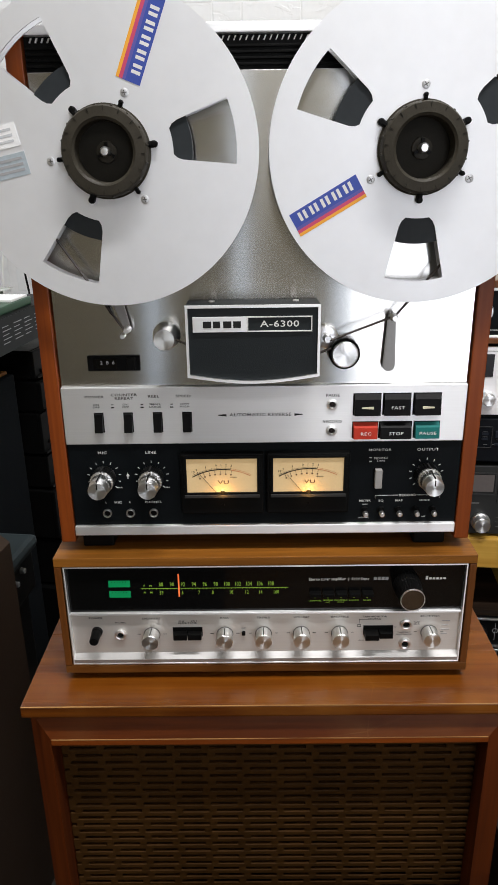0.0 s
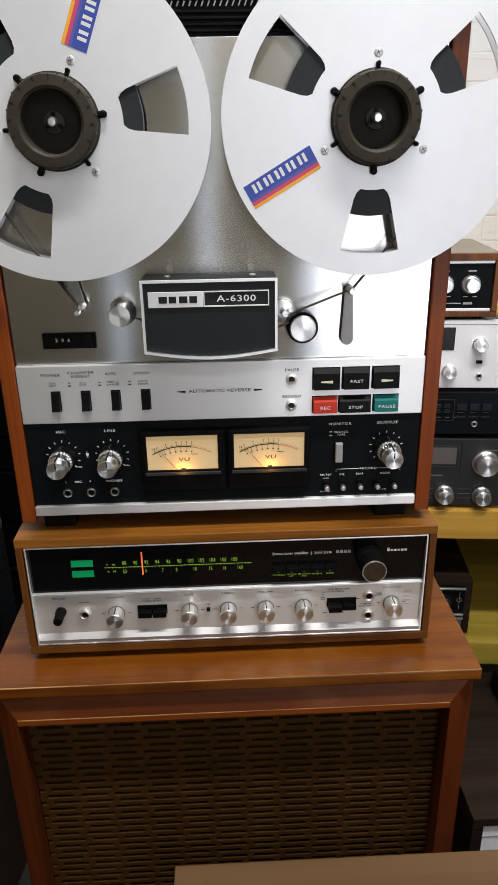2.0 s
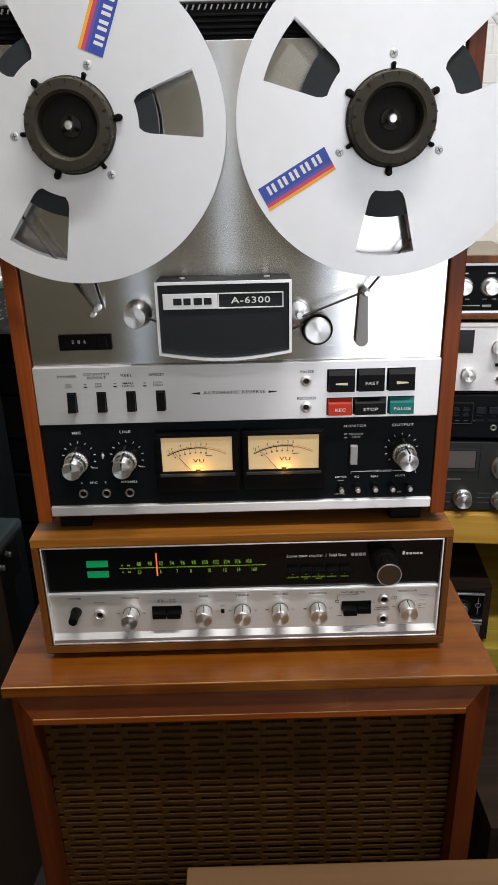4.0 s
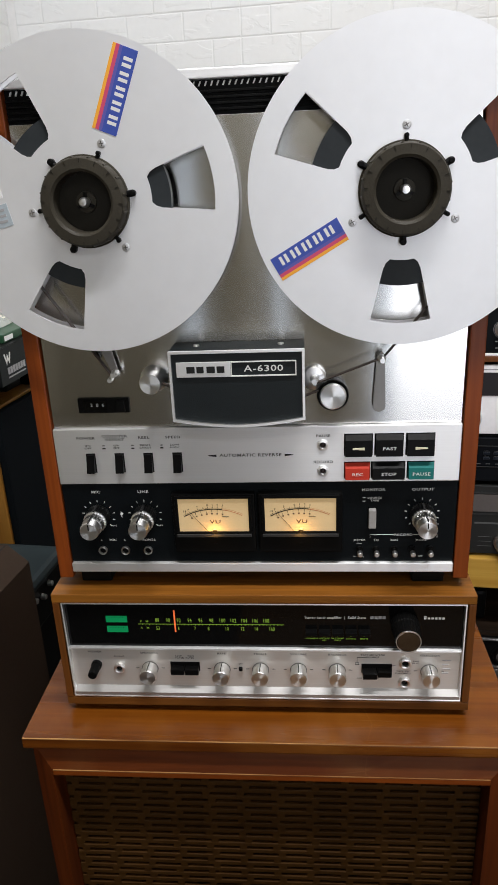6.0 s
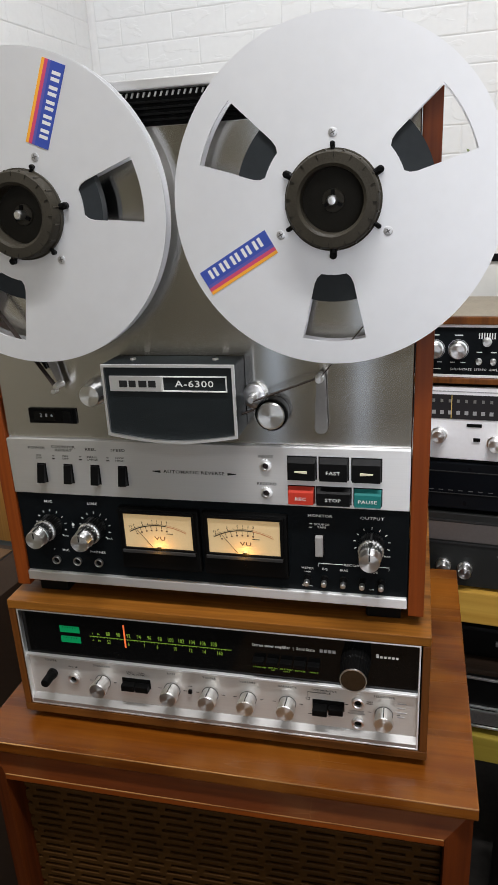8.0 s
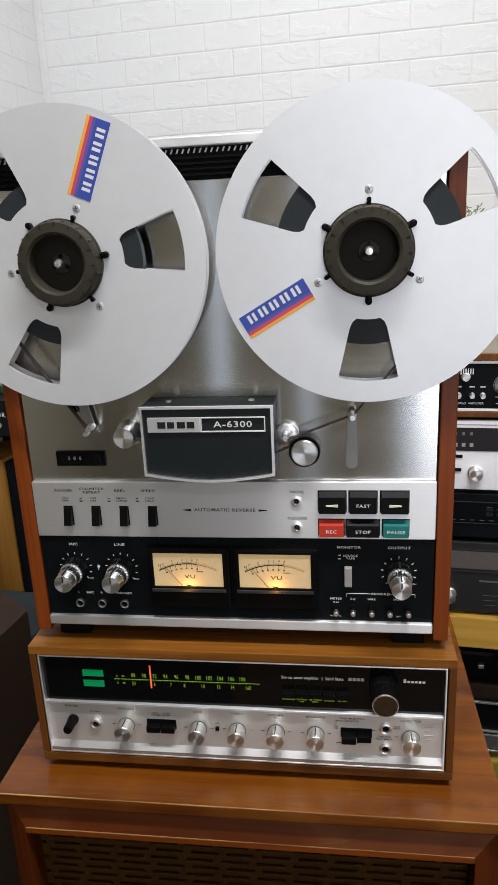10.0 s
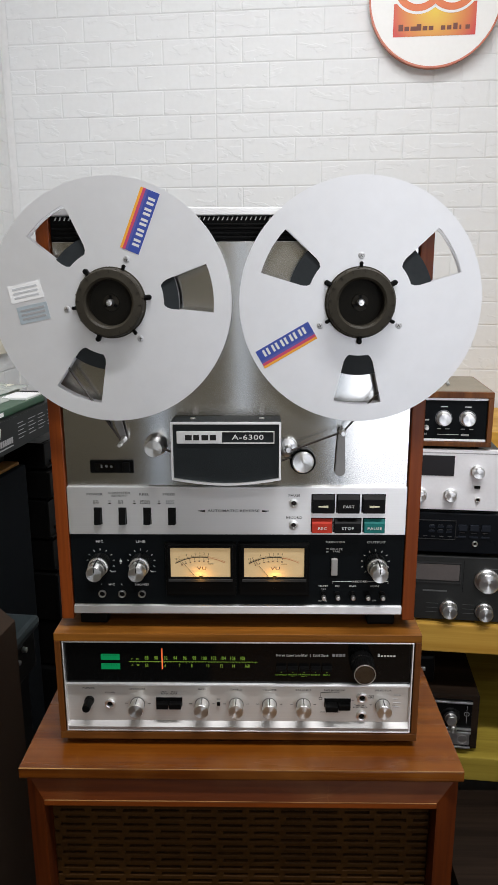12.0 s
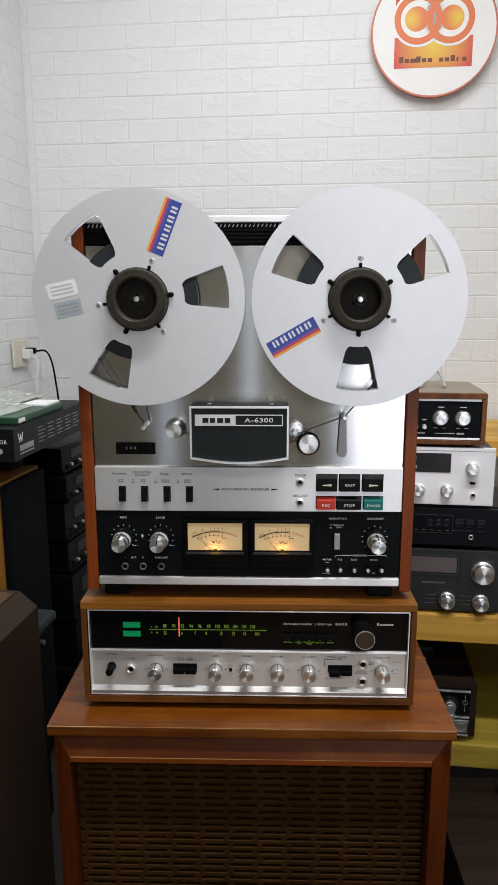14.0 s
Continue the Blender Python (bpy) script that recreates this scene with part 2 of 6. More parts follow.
FOIL_LBL = mat("silver blue label", (0.48, 0.55, 0.60), 0.4, 0.3, 0.06, 200)
GRILLE = mat("brown perforated grille", (0.046, 0.0195, 0.0040), 0.6, 0, 0.16, 25, 0.3, 500)
CLOTH = mat("dark olive grille cloth", (0.032, 0.016, 0.005), 0.9, 0, 0.2, 60, 0.5, 900)
# For unseen walls: dark beige chosen to cut fill light and tint reflections.
DARK_BEIGE = mat("dark beige unseen wall", (0.30, 0.272, 0.205), 0.7, 0, 0.04, 3, 0.1, 60)
CEIL = mat("white ceiling paint", (0.80, 0.80, 0.78), 0.8, 0, 0.02, 3, 0.1, 90)
FLOOR_M = mat("dark stone floor", (0.035, 0.032, 0.029), 0.4, 0, 0.15, 6, 0.1, 60)
WALL_BACK = mat("white wall joint", (0.80, 0.80, 0.80), 0.8, 0, 0.03, 5)
CABLE_W = mat("white cable", (0.8, 0.8, 0.78), 0.5, 0, 0)



def turned_cap():
    """Spun aluminium: the highlight fans out from the middle."""
    m = mat("spun aluminium cap", (0.93, 0.93, 0.92), 0.32, 1.0, 0.02, 200)
    nt = m.node_tree
    b = nt.nodes["Principled BSDF"]
    tg = nt.nodes.new("ShaderNodeTangent")
    tg.direction_type, tg.axis = "RADIAL", "Y"
    nt.links.new(tg.outputs[0], b.inputs["Tangent"])
    b.inputs["Anisotropic"].default_value, b.inputs["Anisotropic Rotation"].default_value = 0.85, 0.25
    return m


CAP = turned_cap()


def brick_paint():
    m = mat("white moulded brick", (0.80, 0.81, 0.815), 0.55, 0, 0.012, 6)
    nt = m.node_tree
    b = nt.nodes["Principled BSDF"]
    tc, info, add = nt.nodes.new("ShaderNodeTexCoord"), nt.nodes.new("ShaderNodeObjectInfo"), nt.nodes.new("ShaderNodeVectorMath")
    nt.links.new(tc.outputs["Object"], add.inputs[0])
    k = nt.nodes.new("ShaderNodeMath")
    k.operation, k.inputs[1].default_value = "MULTIPLY", 9.0
    nt.links.new(info.outputs["Random"], k.inputs[0])
    nt.links.new(k.outputs[0], add.inputs[1])
    mp, n, n2 = nt.nodes.new("ShaderNodeMapping"), nt.nodes.new("ShaderNodeTexNoise"), nt.nodes.new("ShaderNodeTexNoise")
    mp.inputs["Scale"].default_value, mp.inputs["Rotation"].default_value = (11, 11, 24), (0, radians(-28), 0)
    nt.links.new(add.outputs[0], mp.inputs["Vector"])
    nt.links.new(mp.outputs[0], n.inputs["Vector"])
    nt.links.new(add.outputs[0], n2.inputs["Vector"])
    n.inputs["Scale"].default_value, n.inputs["Detail"].default_value, n.inputs["Distortion"].default_value = 1.0, 3, 0.5
    n2.inputs["Scale"].default_value = 55
    chip = nt.nodes.new("ShaderNodeMapRange")
    chip.interpolation_type = "SMOOTHSTEP"
    chip.inputs["From Min"].default_value, chip.inputs["From Max"].default_value = 0.54, 0.61
    nt.links.new(n.outputs[0], chip.inputs["Value"])
    ma = nt.nodes.new("ShaderNodeMath")
    ma.operation, ma.inputs[1].default_value = "MULTIPLY_ADD", 0.5
    nt.links.new(n2.outputs[0], ma.inputs[0])
    nt.links.new(chip.outputs[0], ma.inputs[2])
    bp = nt.nodes.new("ShaderNodeBump")
    bp.inputs["Strength"].default_value, bp.inputs["Distance"].default_value = 0.38, 0.0016
    nt.links.new(ma.outputs[0], bp.inputs["Height"])
    nt.links.new(bp.outputs[0], b.inputs["Normal"])
    return m


BRICK = brick_paint()

# ---------------------------------------------------------------- building helpers
ORIGIN = {}


def thing(name, label, category, place=(0, 0, 0), m=None, group="", kind=""):
    """An Empty at the thing's base. Parts are given in world metres, or, with m, in the thing's own frame."""
    ob = new(name)
    ob.empty_display_size = 0.05
    ob.matrix_world = m if m else Matrix.Translation(place)
    ORIGIN[ob] = Vector((0, 0, 0)) if m else Vector(place)
    return tagged(ob, label, category, group, kind)


def part(name, bm, material, parent=None, label="", smooth=False):
    me = bpy.data.meshes.new(name)
    org = ORIGIN.get(parent, Vector((0, 0, 0)))
    bmesh.ops.recalc_face_normals(bm, faces=bm.faces[:])
    uv = bm.loops.layers.uv.new("flat")
    for face in bm.faces:
        face.smooth = smooth
        for lp in face.loops:
            lp[uv].uv = (lp.vert.co.x + lp.vert.co.y * 0.3, lp.vert.co.z)
    bm.transform(Matrix.Translation(-org))
    bm.to_mesh(me)
    bm.free()
    me.materials.append(material)
    if smooth:
        me.set_sharp_from_angle(angle=radians(35))
    ob = new(name, me)
    if parent:
        ob.parent = parent
        ORIGIN[ob] = org
    if label:
        ob["label"] = label
    return ob


def box(x0, x1, y0, y1, z0, z1, bevel=0.0, bm=None, segments=2):
    one = bmesh.new()
    bmesh.ops.create_cube(one, size=1, matrix=Matrix.Translation(((x0 + x1) / 2, (y0 + y1) / 2, (z0 + z1) / 2)) @ Matrix.Diagonal((x1 - x0, y1 - y0, z1 - z0, 1)))
    if bevel:
        bmesh.ops.bevel(one, geom=one.edges[:], offset=bevel, segments=segments, affect="EDGES", profile=0.6)
    return one if bm is None else merge(bm, one)


def merge(bm, one):
    me = bpy.data.meshes.new("joined")
    one.to_mesh(me)
    one.free()
    bm.from_mesh(me)
    bpy.data.meshes.remove(me)
    return bm


def turned(profile, at, axis="y", steps=40, bm=None, ridges=0, depth=0.0):
    """A turned body: rows of (distance along the axis, radius), its axis through at. ridges: flutes round it."""
    one = bmesh.new()
    rings = []
    for d, r in profile:
        ring = []
        for i in range(steps):
            a = 2 * math.pi * i / steps
            rr = r - (depth if ridges and i % 2 else 0) if r > 0.0025 else r
            u, v = rr * math.cos(a), rr * math.sin(a)
            co = {"y": (u, d, v), "z": (u, v, d), "x": (d, u, v)}[axis]
            ring.append(one.verts.new(Vector(at) + Vector(co)))
        rings.append(ring)
    for a, b in zip(rings, rings[1:]):
        for i in range(steps):
            one.faces.new((a[i], a[(i + 1) % steps], b[(i + 1) % steps], b[i]))
    for ring in (rings[0], rings[-1]):
        one.faces.new(ring)
    return one if bm is None else merge(bm, one)


def ring_body(profile, at, steps=48, axis="y"):
    """A turned body with an open middle: a closed profile of (distance, radius)."""
    one = bmesh.new()
    rings = []
    for d, r in profile:
        rings.append([one.verts.new(Vector(at) + (Vector((r * math.cos(2 * math.pi * i / steps), d, r * math.sin(2 * math.pi * i / steps))) if axis == "y" else Vector((r * math.cos(2 * math.pi * i / steps), r * math.sin(2 * math.pi * i / steps), d)))) for i in range(steps)])
    for a, b in zip(rings, rings[1:] + rings[:1]):
        for i in range(steps):
            one.faces.new((a[i], a[(i + 1) % steps], b[(i + 1) % steps], b[i]))
    return one


def prism(points, y0, y1, bm=None, bevel=0.0):
    """A plate from an outline in x and z, from y0 to y1."""
    one = bmesh.new()
    front, back = [one.verts.new((x, y0, z)) for x, z in points], [one.verts.new((x, y1, z)) for x, z in points]
    one.faces.new(front)
    one.faces.new(back[::-1])
    for i in range(len(points)):
        j = (i + 1) % len(points)
        one.faces.new((front[i], back[i], back[j], front[j]))
    if bevel:
        bmesh.ops.bevel(one, geom=one.edges[:], offset=bevel, segments=2, affect="EDGES")
    return one if bm is None else merge(bm, one)


def pipe(points, radius, bm=None, steps=8):
    """A round cable or rod through the points."""
    one = bmesh.new()
    pts = [Vector(p) for p in points]
    rings = []
    for i, p in enumerate(pts):
        d = (pts[min(i + 1, len(pts) - 1)] - pts[max(i - 1, 0)]).normalized()
        u = d.orthogonal().normalized() if not rings else (last - last.dot(d) * d).normalized()
        last = u
        v = d.cross(u)
        rings.append([one.verts.new(p + radius * (math.cos(2 * math.pi * k / steps) * u + math.sin(2 * math.pi * k / steps) * v)) for k in range(steps)])
    for a, b in zip(rings, rings[1:]):
        for k in range(steps):
            one.faces.new((a[k], a[(k + 1) % steps], b[(k + 1) % steps], b[k]))
    one.faces.new(rings[0])
    one.faces.new(rings[-1])
    return one if bm is None else merge(bm, one)


def curve_points(ctrl, n=24):
    """A smooth line through control points (Catmull-Rom)."""
    c = [Vector(p) for p in ctrl]
    c = [c[0] * 2 - c[1]] + c + [c[-1] * 2 - c[-2]]
    out = []
    for i in range(1, len(c) - 2):
        for k in range(n // (len(c) - 3) + 1):
            t = k / (n // (len(c) - 3) + 1)
            a, b, d, e = c[i - 1], c[i], c[i + 1], c[i + 2]
            out.append(0.5 * ((2 * b) + (d - a) * t + (2 * a - 5 * b + 4 * d - e) * t * t + (3 * b - a - 3 * d + e) * t ** 3))
    return out + [c[-2]]


def words(text, size, x, y, z, material, parent, align="CENTER", m=None, wide=1.15, name="lettering"):
    """Lettering of Blender's own font, as a thin mesh that faces -y with its middle at x, z."""
    cu = bpy.data.curves.new(name, "FONT")
    cu.body, cu.size, cu.align_x, cu.align_y, cu.resolution_u = text, size, align, "CENTER", 2
    cu.offset, cu.space_character = 0.012 * size, 1.09
    tmp = bpy.data.objects.new(name, cu)
    scene.collection.objects.link(tmp)
    me = bpy.data.meshes.new_from_object(tmp.evaluated_get(bpy.context.evaluated_depsgraph_get()))
    bpy.data.objects.remove(tmp)
    bpy.data.curves.remove(cu)
    me.name = name
    org = ORIGIN.get(parent, Vector((0, 0, 0)))
    turn = m if m else Matrix.Translation(Vector((x, y, z)) - org) @ Matrix.Rotation(math.pi / 2, 4, "X")
    me.transform(turn @ Matrix.Diagonal((wide, 1, 1, 1)))
    me.materials.clear()
    me.materials.append(material)
    ob = new(name, me)
    if parent:
        ob.parent = parent
    return ob


def frame_bars(x0, x1, z0, z1, t, y0, y1, bevel=0.0005):
    """Four bars round an opening, joined."""
    bm = box(x0, x1, y0, y1, z1 - t, z1, bevel)
    box(x0, x1, y0, y1, z0, z0 + t, bevel, bm)
    box(x0, x0 + t, y0, y1, z0 + t, z1 - t, bevel, bm)
    box(x1 - t, x1, y0, y1, z0 + t, z1 - t, bevel, bm)
    return bm


def knob(parent, x, y, z, r, length, name="knob", fluted=True):
    """A turned control knob that stands out towards -y: a double fluted level knob, or a plain bright one in two tiers."""
    at = (x, y, z)
    if fluted:
        k = part(name, turned([(0, r * 1.04), (-length * 0.06, r * 1.04), (-length * 0.08, r), (-length * 0.38, r), (-length * 0.39, r * 0.9)], at, steps=60, ridges=1, depth=r * 0.10), KNURL, parent, "knurled double level knob")
        part("rear_ring", turned([(-length * 0.36, r * 0.5), (-length * 0.37, r * 1.0), (-length * 0.43, r * 0.99), (-length * 0.45, r * 0.84)], at, steps=44, ridges=1, depth=r * 0.05), CHROME_D, k, "bright notched ring")
        part("front_barrel", turned([(-length * 0.44, r * 0.86), (-length * 0.66, r * 0.85), (-length * 0.67, r * 0.7)], at, steps=52, ridges=1, depth=r * 0.08), KNURL_F, k, "dark knurled front barrel")
        part("front_ring", turned([(-length * 0.64, r * 0.6), (-length * 0.66, r * 0.87), (-length * 0.72, r * 0.86), (-length * 0.74, r * 0.74)], at, steps=44, ridges=1, depth=r * 0.04), CHROME_D, k, "bright notched ring")
        part("cap", turned([(-length * 0.72, r * 0.5), (-length * 0.73, r * 0.80), (-length * 0.96, r * 0.78), (-length, r * 0.74), (-length * 1.0, 0.0005)], at, steps=48), CAP, k, "bright turned cap", True)
        part("pointer", box(x - 0.0009, x + 0.0009, y - length * 0.42, y - length * 0.08, z + r * 0.94, z + r * 1.06), BLACK_INK, k)
        part("index_line", box(x - 0.0006, x + 0.0006, y - length * 0.98, y - length * 0.46, z + r * 0.76, z + r * 0.875), BLACK_INK, k)
        part("index_mark", box(x - 0.0006, x + 0.0006, y - length - 0.0003, y - length + 0.0005, z + r * 0.16, z + r * 0.68), BLACK_INK, k)
    else:
        k = part(name, turned([(0, r * 0.97), (-length * 0.48, r * 0.95), (-length * 0.49, r * 0.90), (-length * 0.51, r * 0.90)], at, steps=56), CHROME, parent, "bright turned aluminium knob", True)
        part("cap", turned([(-length * 0.50, r * 1.04), (-length * 0.56, r * 1.06), (-length * 0.96, r * 1.06), (-length, r * 1.0), (-length * 1.0, 0.0005)], at, steps=64, ridges=1, depth=r * 0.018), CAP, k)
        part("index_line", box(x - 0.0005, x + 0.0005, y - length * 0.46, y - length * 0.10, z + r * 0.92, z + r * 0.985), BLACK_INK, k)
        part("index_mark", box(x - 0.0005, x + 0.0005, y - length * 0.97, y - length * 0.55, z + r * 0.98, z + r * 1.075), BLACK_INK, k)
        part("base_ring", turned([(0, r * 1.0), (-0.0009, r * 1.06), (-0.0010, r * 0.96)], at, steps=40), GREY_PRINT, k)
    return k


def small_knob(parent, x, y, z, r, length, material=None, name="knob"):
    k = part(name, turned([(0, r * 1.15), (-length * 0.2, r * 1.15), (-length * 0.22, r), (-length * 0.93, r * 0.97), (-length, r * 0.88), (-length, 0.0005)], (x, y, z), steps=40), material or CAP, parent, "", True)
    return k


def jack(parent, x, y, z, r, hole=0.58, metal=None):
    j = part("jack_socket", ring_body([(0, r), (-0.003, r), (-0.0035, r * (1 + hole) / 2), (-0.003, r * hole), (0.004, r * hole), (0.004, r)], (x, y, z), 28), metal or CHROME, parent, "", True)
    part("socket_hole", turned([(0.0005, r * hole * 1.03), (0.002, r * hole * 1.03)], (x, y - 0.001, z), steps=20), BLACK, j)
    return j


# ---------------------------------------------------------------- the room
floor = part("floor", box(-1.4, 2.8, -3.4, 2.0, -0.1, 0.0), FLOOR_M)
tagged(floor, "dark stone shop floor", "floor", kind="structure")
ceiling = part("ceiling", box(-1.4, 2.8, -3.4, 2.0, 2.85, 2.95), CEIL)
tagged(ceiling, "white painted ceiling", "ceiling", kind="structure")
ROOM = pose(-0.835, 1.75, 0, 0, 0, -5)
wall_north = thing("wall_north", "white wall clad in moulded foam bricks", "wall", m=ROOM, kind="structure")
part("wall_core", box(-0.12, 3.6, 0.0016, 0.12, 0, 2.85), WALL_BACK, wall_north)
wall_west = thing("wall_west", "wall of white moulded foam bricks, with an added unseen beige stretch", "wall", m=ROOM @ pose(0, 0, 0, 0, 0, 90), kind="structure")
part("wall_core", box(-2 * 0.694, -0.0, 0.0016, 0.12, 0, 2.85), WALL_BACK, wall_west)
# Added out of view: a darker stretch for the deck panel to reflect.
part("plain_wall", box(-5.0, -2 * 0.694 - 0.0005, 0.0, 0.12, 0, 2.85), DARK_BEIGE, wall_west, "unseen beige stretch that darkens reflections")
wall_east = part("wall_east", box(2.6, 2.72, -3.3, 1.8, 0, 2.85), DARK_BEIGE)
tagged(wall_east, "unseen beige wall, dark to cut fill light", "wall", kind="structure")
wall_south = thing("wall_south", "unseen beige wall with a doorway and two added light slits", "wall", (0, -3.2, 0), kind="structure")
# Two narrow slits, added unseen to throw bright streaks onto the brushed panel.
OPENINGS = ((-0.62, -0.50), (-0.12, -0.02), (0.42, 1.45))
edge = -1.5
for x0, x1 in OPENINGS:
    part("wall_panel", box(edge, x0, -3.3, -3.18, 0, 2.85), DARK_BEIGE, wall_south)
    part("wall_panel", box(x0, x1, -3.3, -3.18, 2.25, 2.85), DARK_BEIGE, wall_south)
    part("window_frame", frame_bars(x0, x1, 0.0, 2.25, 0.02, -3.30, -3.17), ALU_FINE, wall_south)
    edge = x1
part("wall_panel", box(edge, 2.6, -3.3, -3.18, 0, 2.85), DARK_BEIGE, wall_south)

# ---------------------------------------------------------------- tape deck
deck = thing("tape_deck", "reel-to-reel tape deck with brushed aluminium front and walnut sides", "tape deck", (0, 0.05, 0.897))
part("back_box", box(-0.202, 0.202, 0.006, 0.200, 0.912, 1.3875, 0.003), BLACK, deck, "black metal back housing")
for s in (-1, 1):
    part("side_panel", box(min(s * 0.2025, s * 0.2175), max(s * 0.2025, s * 0.2175), -0.004, 0.205, 0.909, 1.3960, 0.0012), SIDE_WOOD, deck, "red walnut veneered side panel")
part("top_trim", box(-0.202, 0.202, -0.004, 0.205, 1.3865, 1.3945, 0.001), ALU_FINE, deck, "satin aluminium top edge")
vent = part("vent_recess", box(-0.202, 0.202, 0.003, 0.0055, 1.3595, 1.3863), BLACK, deck, "black ventilation grille")
for k in range(4):
    part("louvre", box(-0.201, 0.201, -0.001, 0.0035, 1.3625 + k * 0.0046, 1.3645 + k * 0.0046, 0.0004), BLACK, vent)
for k in range(78):
    if k % 26 != 25:
        x = -0.196 + k * 0.0051
        part("vent_slot", prism([(x - 0.0015, 1.3816), (x - 0.0003, 1.3816), (x + 0.0013, 1.3852), (x + 0.0001, 1.3852)], 0.001, 0.0029), WHITE_INK, vent)
part("upper_panel", box(-0.2015, 0.2015, 0.0, 0.006, 1.0805, 1.3592, 0.0006), ALU, deck, "brushed aluminium transport panel")
part("middle_panel", box(-0.2015, 0.2015, -0.0045, 0.006, 1.0205, 1.0800, 0.0008), ALU_FINE, deck, "satin aluminium switch panel")
part("lower_panel", box(-0.2015, 0.2015, -0.002, 0.006, 0.9285, 1.0200, 0.0006), PANEL_B, deck, "black control panel")
part("bottom_bar", box(-0.2015, 0.2015, -0.006, 0.006, 0.9175, 0.9282, 0.001), ALU_FINE, deck, "satin aluminium bottom bar")
for x in (-0.181, 0.179):
    for y in (0.02, 0.17):
        part("foot", box(x - 0.017, x + 0.017, y - 0.012, y + 0.018, 0.8972, 0.9175, 0.002), BLACK, deck, "black rubber foot")

# head cover with its name plate
cover_pts = [(-0.0715, 1.165), (0.0515, 1.165), (0.0515, 1.0985)] + [(0.0515 - 0.123 * k / 10, 1.0985 - 0.0065 * math.sin(math.pi * k / 10)) for k in range(1, 10)] + [(-0.0715, 1.0985)]
cover = part("head_cover", prism(cover_pts, -0.0355, -0.001, bevel=0.0008), SLATE, deck, "dark slate head cover with a white metal rim")
rim = bmesh.new()
mid = Vector((-0.01, 1.131))
for i in range(len(cover_pts)):
    a, b = Vector(cover_pts[i]), Vector(cover_pts[(i + 1) % len(cover_pts)])
    a2, b2 = mid + Vector(((a.x - mid.x) * 0.962, (a.y - mid.y) * 0.93)), mid + Vector(((b.x - mid.x) * 0.962, (b.y - mid.y) * 0.93))
    for quad in ([(a, -0.0385), (b, -0.0385), (b2, -0.0385), (a2, -0.0385)], [(a, -0.0385), (b, -0.0385), (b, -0.0357), (a, -0.0357)], [(a2, -0.0385), (b2, -0.0385), (b2, -0.0357), (a2, -0.0357)]):
        rim.faces.new([rim.verts.new((p.x, y, p.y)) for p, y in quad])
bmesh.ops.remove_doubles(rim, verts=rim.verts[:], dist=0.0002)
part("cover_rim", rim, ALU_FINE, cover, "pale metal rim")
for x in (-0.048, 0.03):
    part("cover_screw", turned([(0, 0.003), (0.0012, 0.0028), (0.0015, 0.0005)], (x, -0.018, 1.1652), "z", 16), CHROME, cover, "", True)
part("name_plate", box(-0.065, -0.0155, -0.0374, -0.0355, 1.1405, 1.1545, 0.0003), ALU_FINE, cover, "silver name plate")
part("plate_frame", frame_bars(-0.0152, 0.044, 1.1405, 1.1545, 0.0009, -0.0372, -0.0355, 0), WHITE_INK, cover)
for k, w in enumerate((0.0075, 0.0065, 0.0075, 0.007)):
    x = -0.0555 + k * 0.0092
    part("letter_bar", box(x, x + w, -0.0378, -0.0373, 1.1445, 1.1505), BLACK_INK, cover)
words("A-6300", 0.0082, 0.0145, -0.0366, 1.1474, WHITE_INK, cover, wide=1.35)

# rollers, arms and the tape run
lk = part("left_roller", turned([(0, 0.0132), (-0.004, 0.0132), (-0.005, 0.0126), (-0.008, 0.0108), (-0.022, 0.0105), (-0.024, 0.0097), (-0.024, 0.0005)], (-0.0935, -0.0002, 1.1312), steps=56), CAP, deck, "turned aluminium guide roller", True)
cp = part("capstan_roller", turned([(0, 0.0145), (-0.010, 0.0150), (-0.0135, 0.0148), (-0.0150, 0.0138), (-0.0148, 0.0128)], (0.0775, -0.0005, 1.1135), steps=56), BLACK, deck, "black rubber capstan roller", True)
part("roller_cap", turned([(-0.013, 0.0128), (-0.0165, 0.0126), (-0.0172, 0.0116), (-0.0172, 0.0005)], (0.0775, -0.0005, 1.1135), steps=48), CAP, cp, "bright aluminium cap", True)
gr = part("guide_roller", turned([(0, 0.0112), (-0.006, 0.0112), (-0.0068, 0.0100), (-0.0068, 0.0040), (-0.016, 0.0038), (-0.0185, 0.0030), (-0.0185, 0.0005)], (0.0605, -0.0002, 1.1285), steps=40), CHROME, deck, "chrome tape guide roller", True)
GREY_ARM = mat("grey satin metal", (0.30, 0.29, 0.28), 0.42, 0.8, 0.04, 40)
arm_pts = [(0.1155, 1.100), (0.1165, 1.0965), (0.1195, 1.0945), (0.1235, 1.0945), (0.1265, 1.0965), (0.1275, 1.100), (0.1258, 1.149), (0.1235, 1.1525), (0.1205, 1.1525), (0.1182, 1.149)]
arm = part("tension_arm", prism(arm_pts, -0.0080, -0.0045, bevel=0.0008), GREY_ARM, deck, "tapered grey metal tension arm")
part("arm_pivot", turned([(0, 0.004), (-0.006, 0.004)], (0.1215, 0.0, 1.1015)), CHROME, arm, "", True)
part("arm_roller", turned([(-0.010, 0.0030), (-0.014, 0.0040), (-0.020, 0.0036), (-0.024, 0.0024), (-0.024, 0.0005)], (0.1220, 0, 1.1485), steps=24), CHROME, arm, "", True)
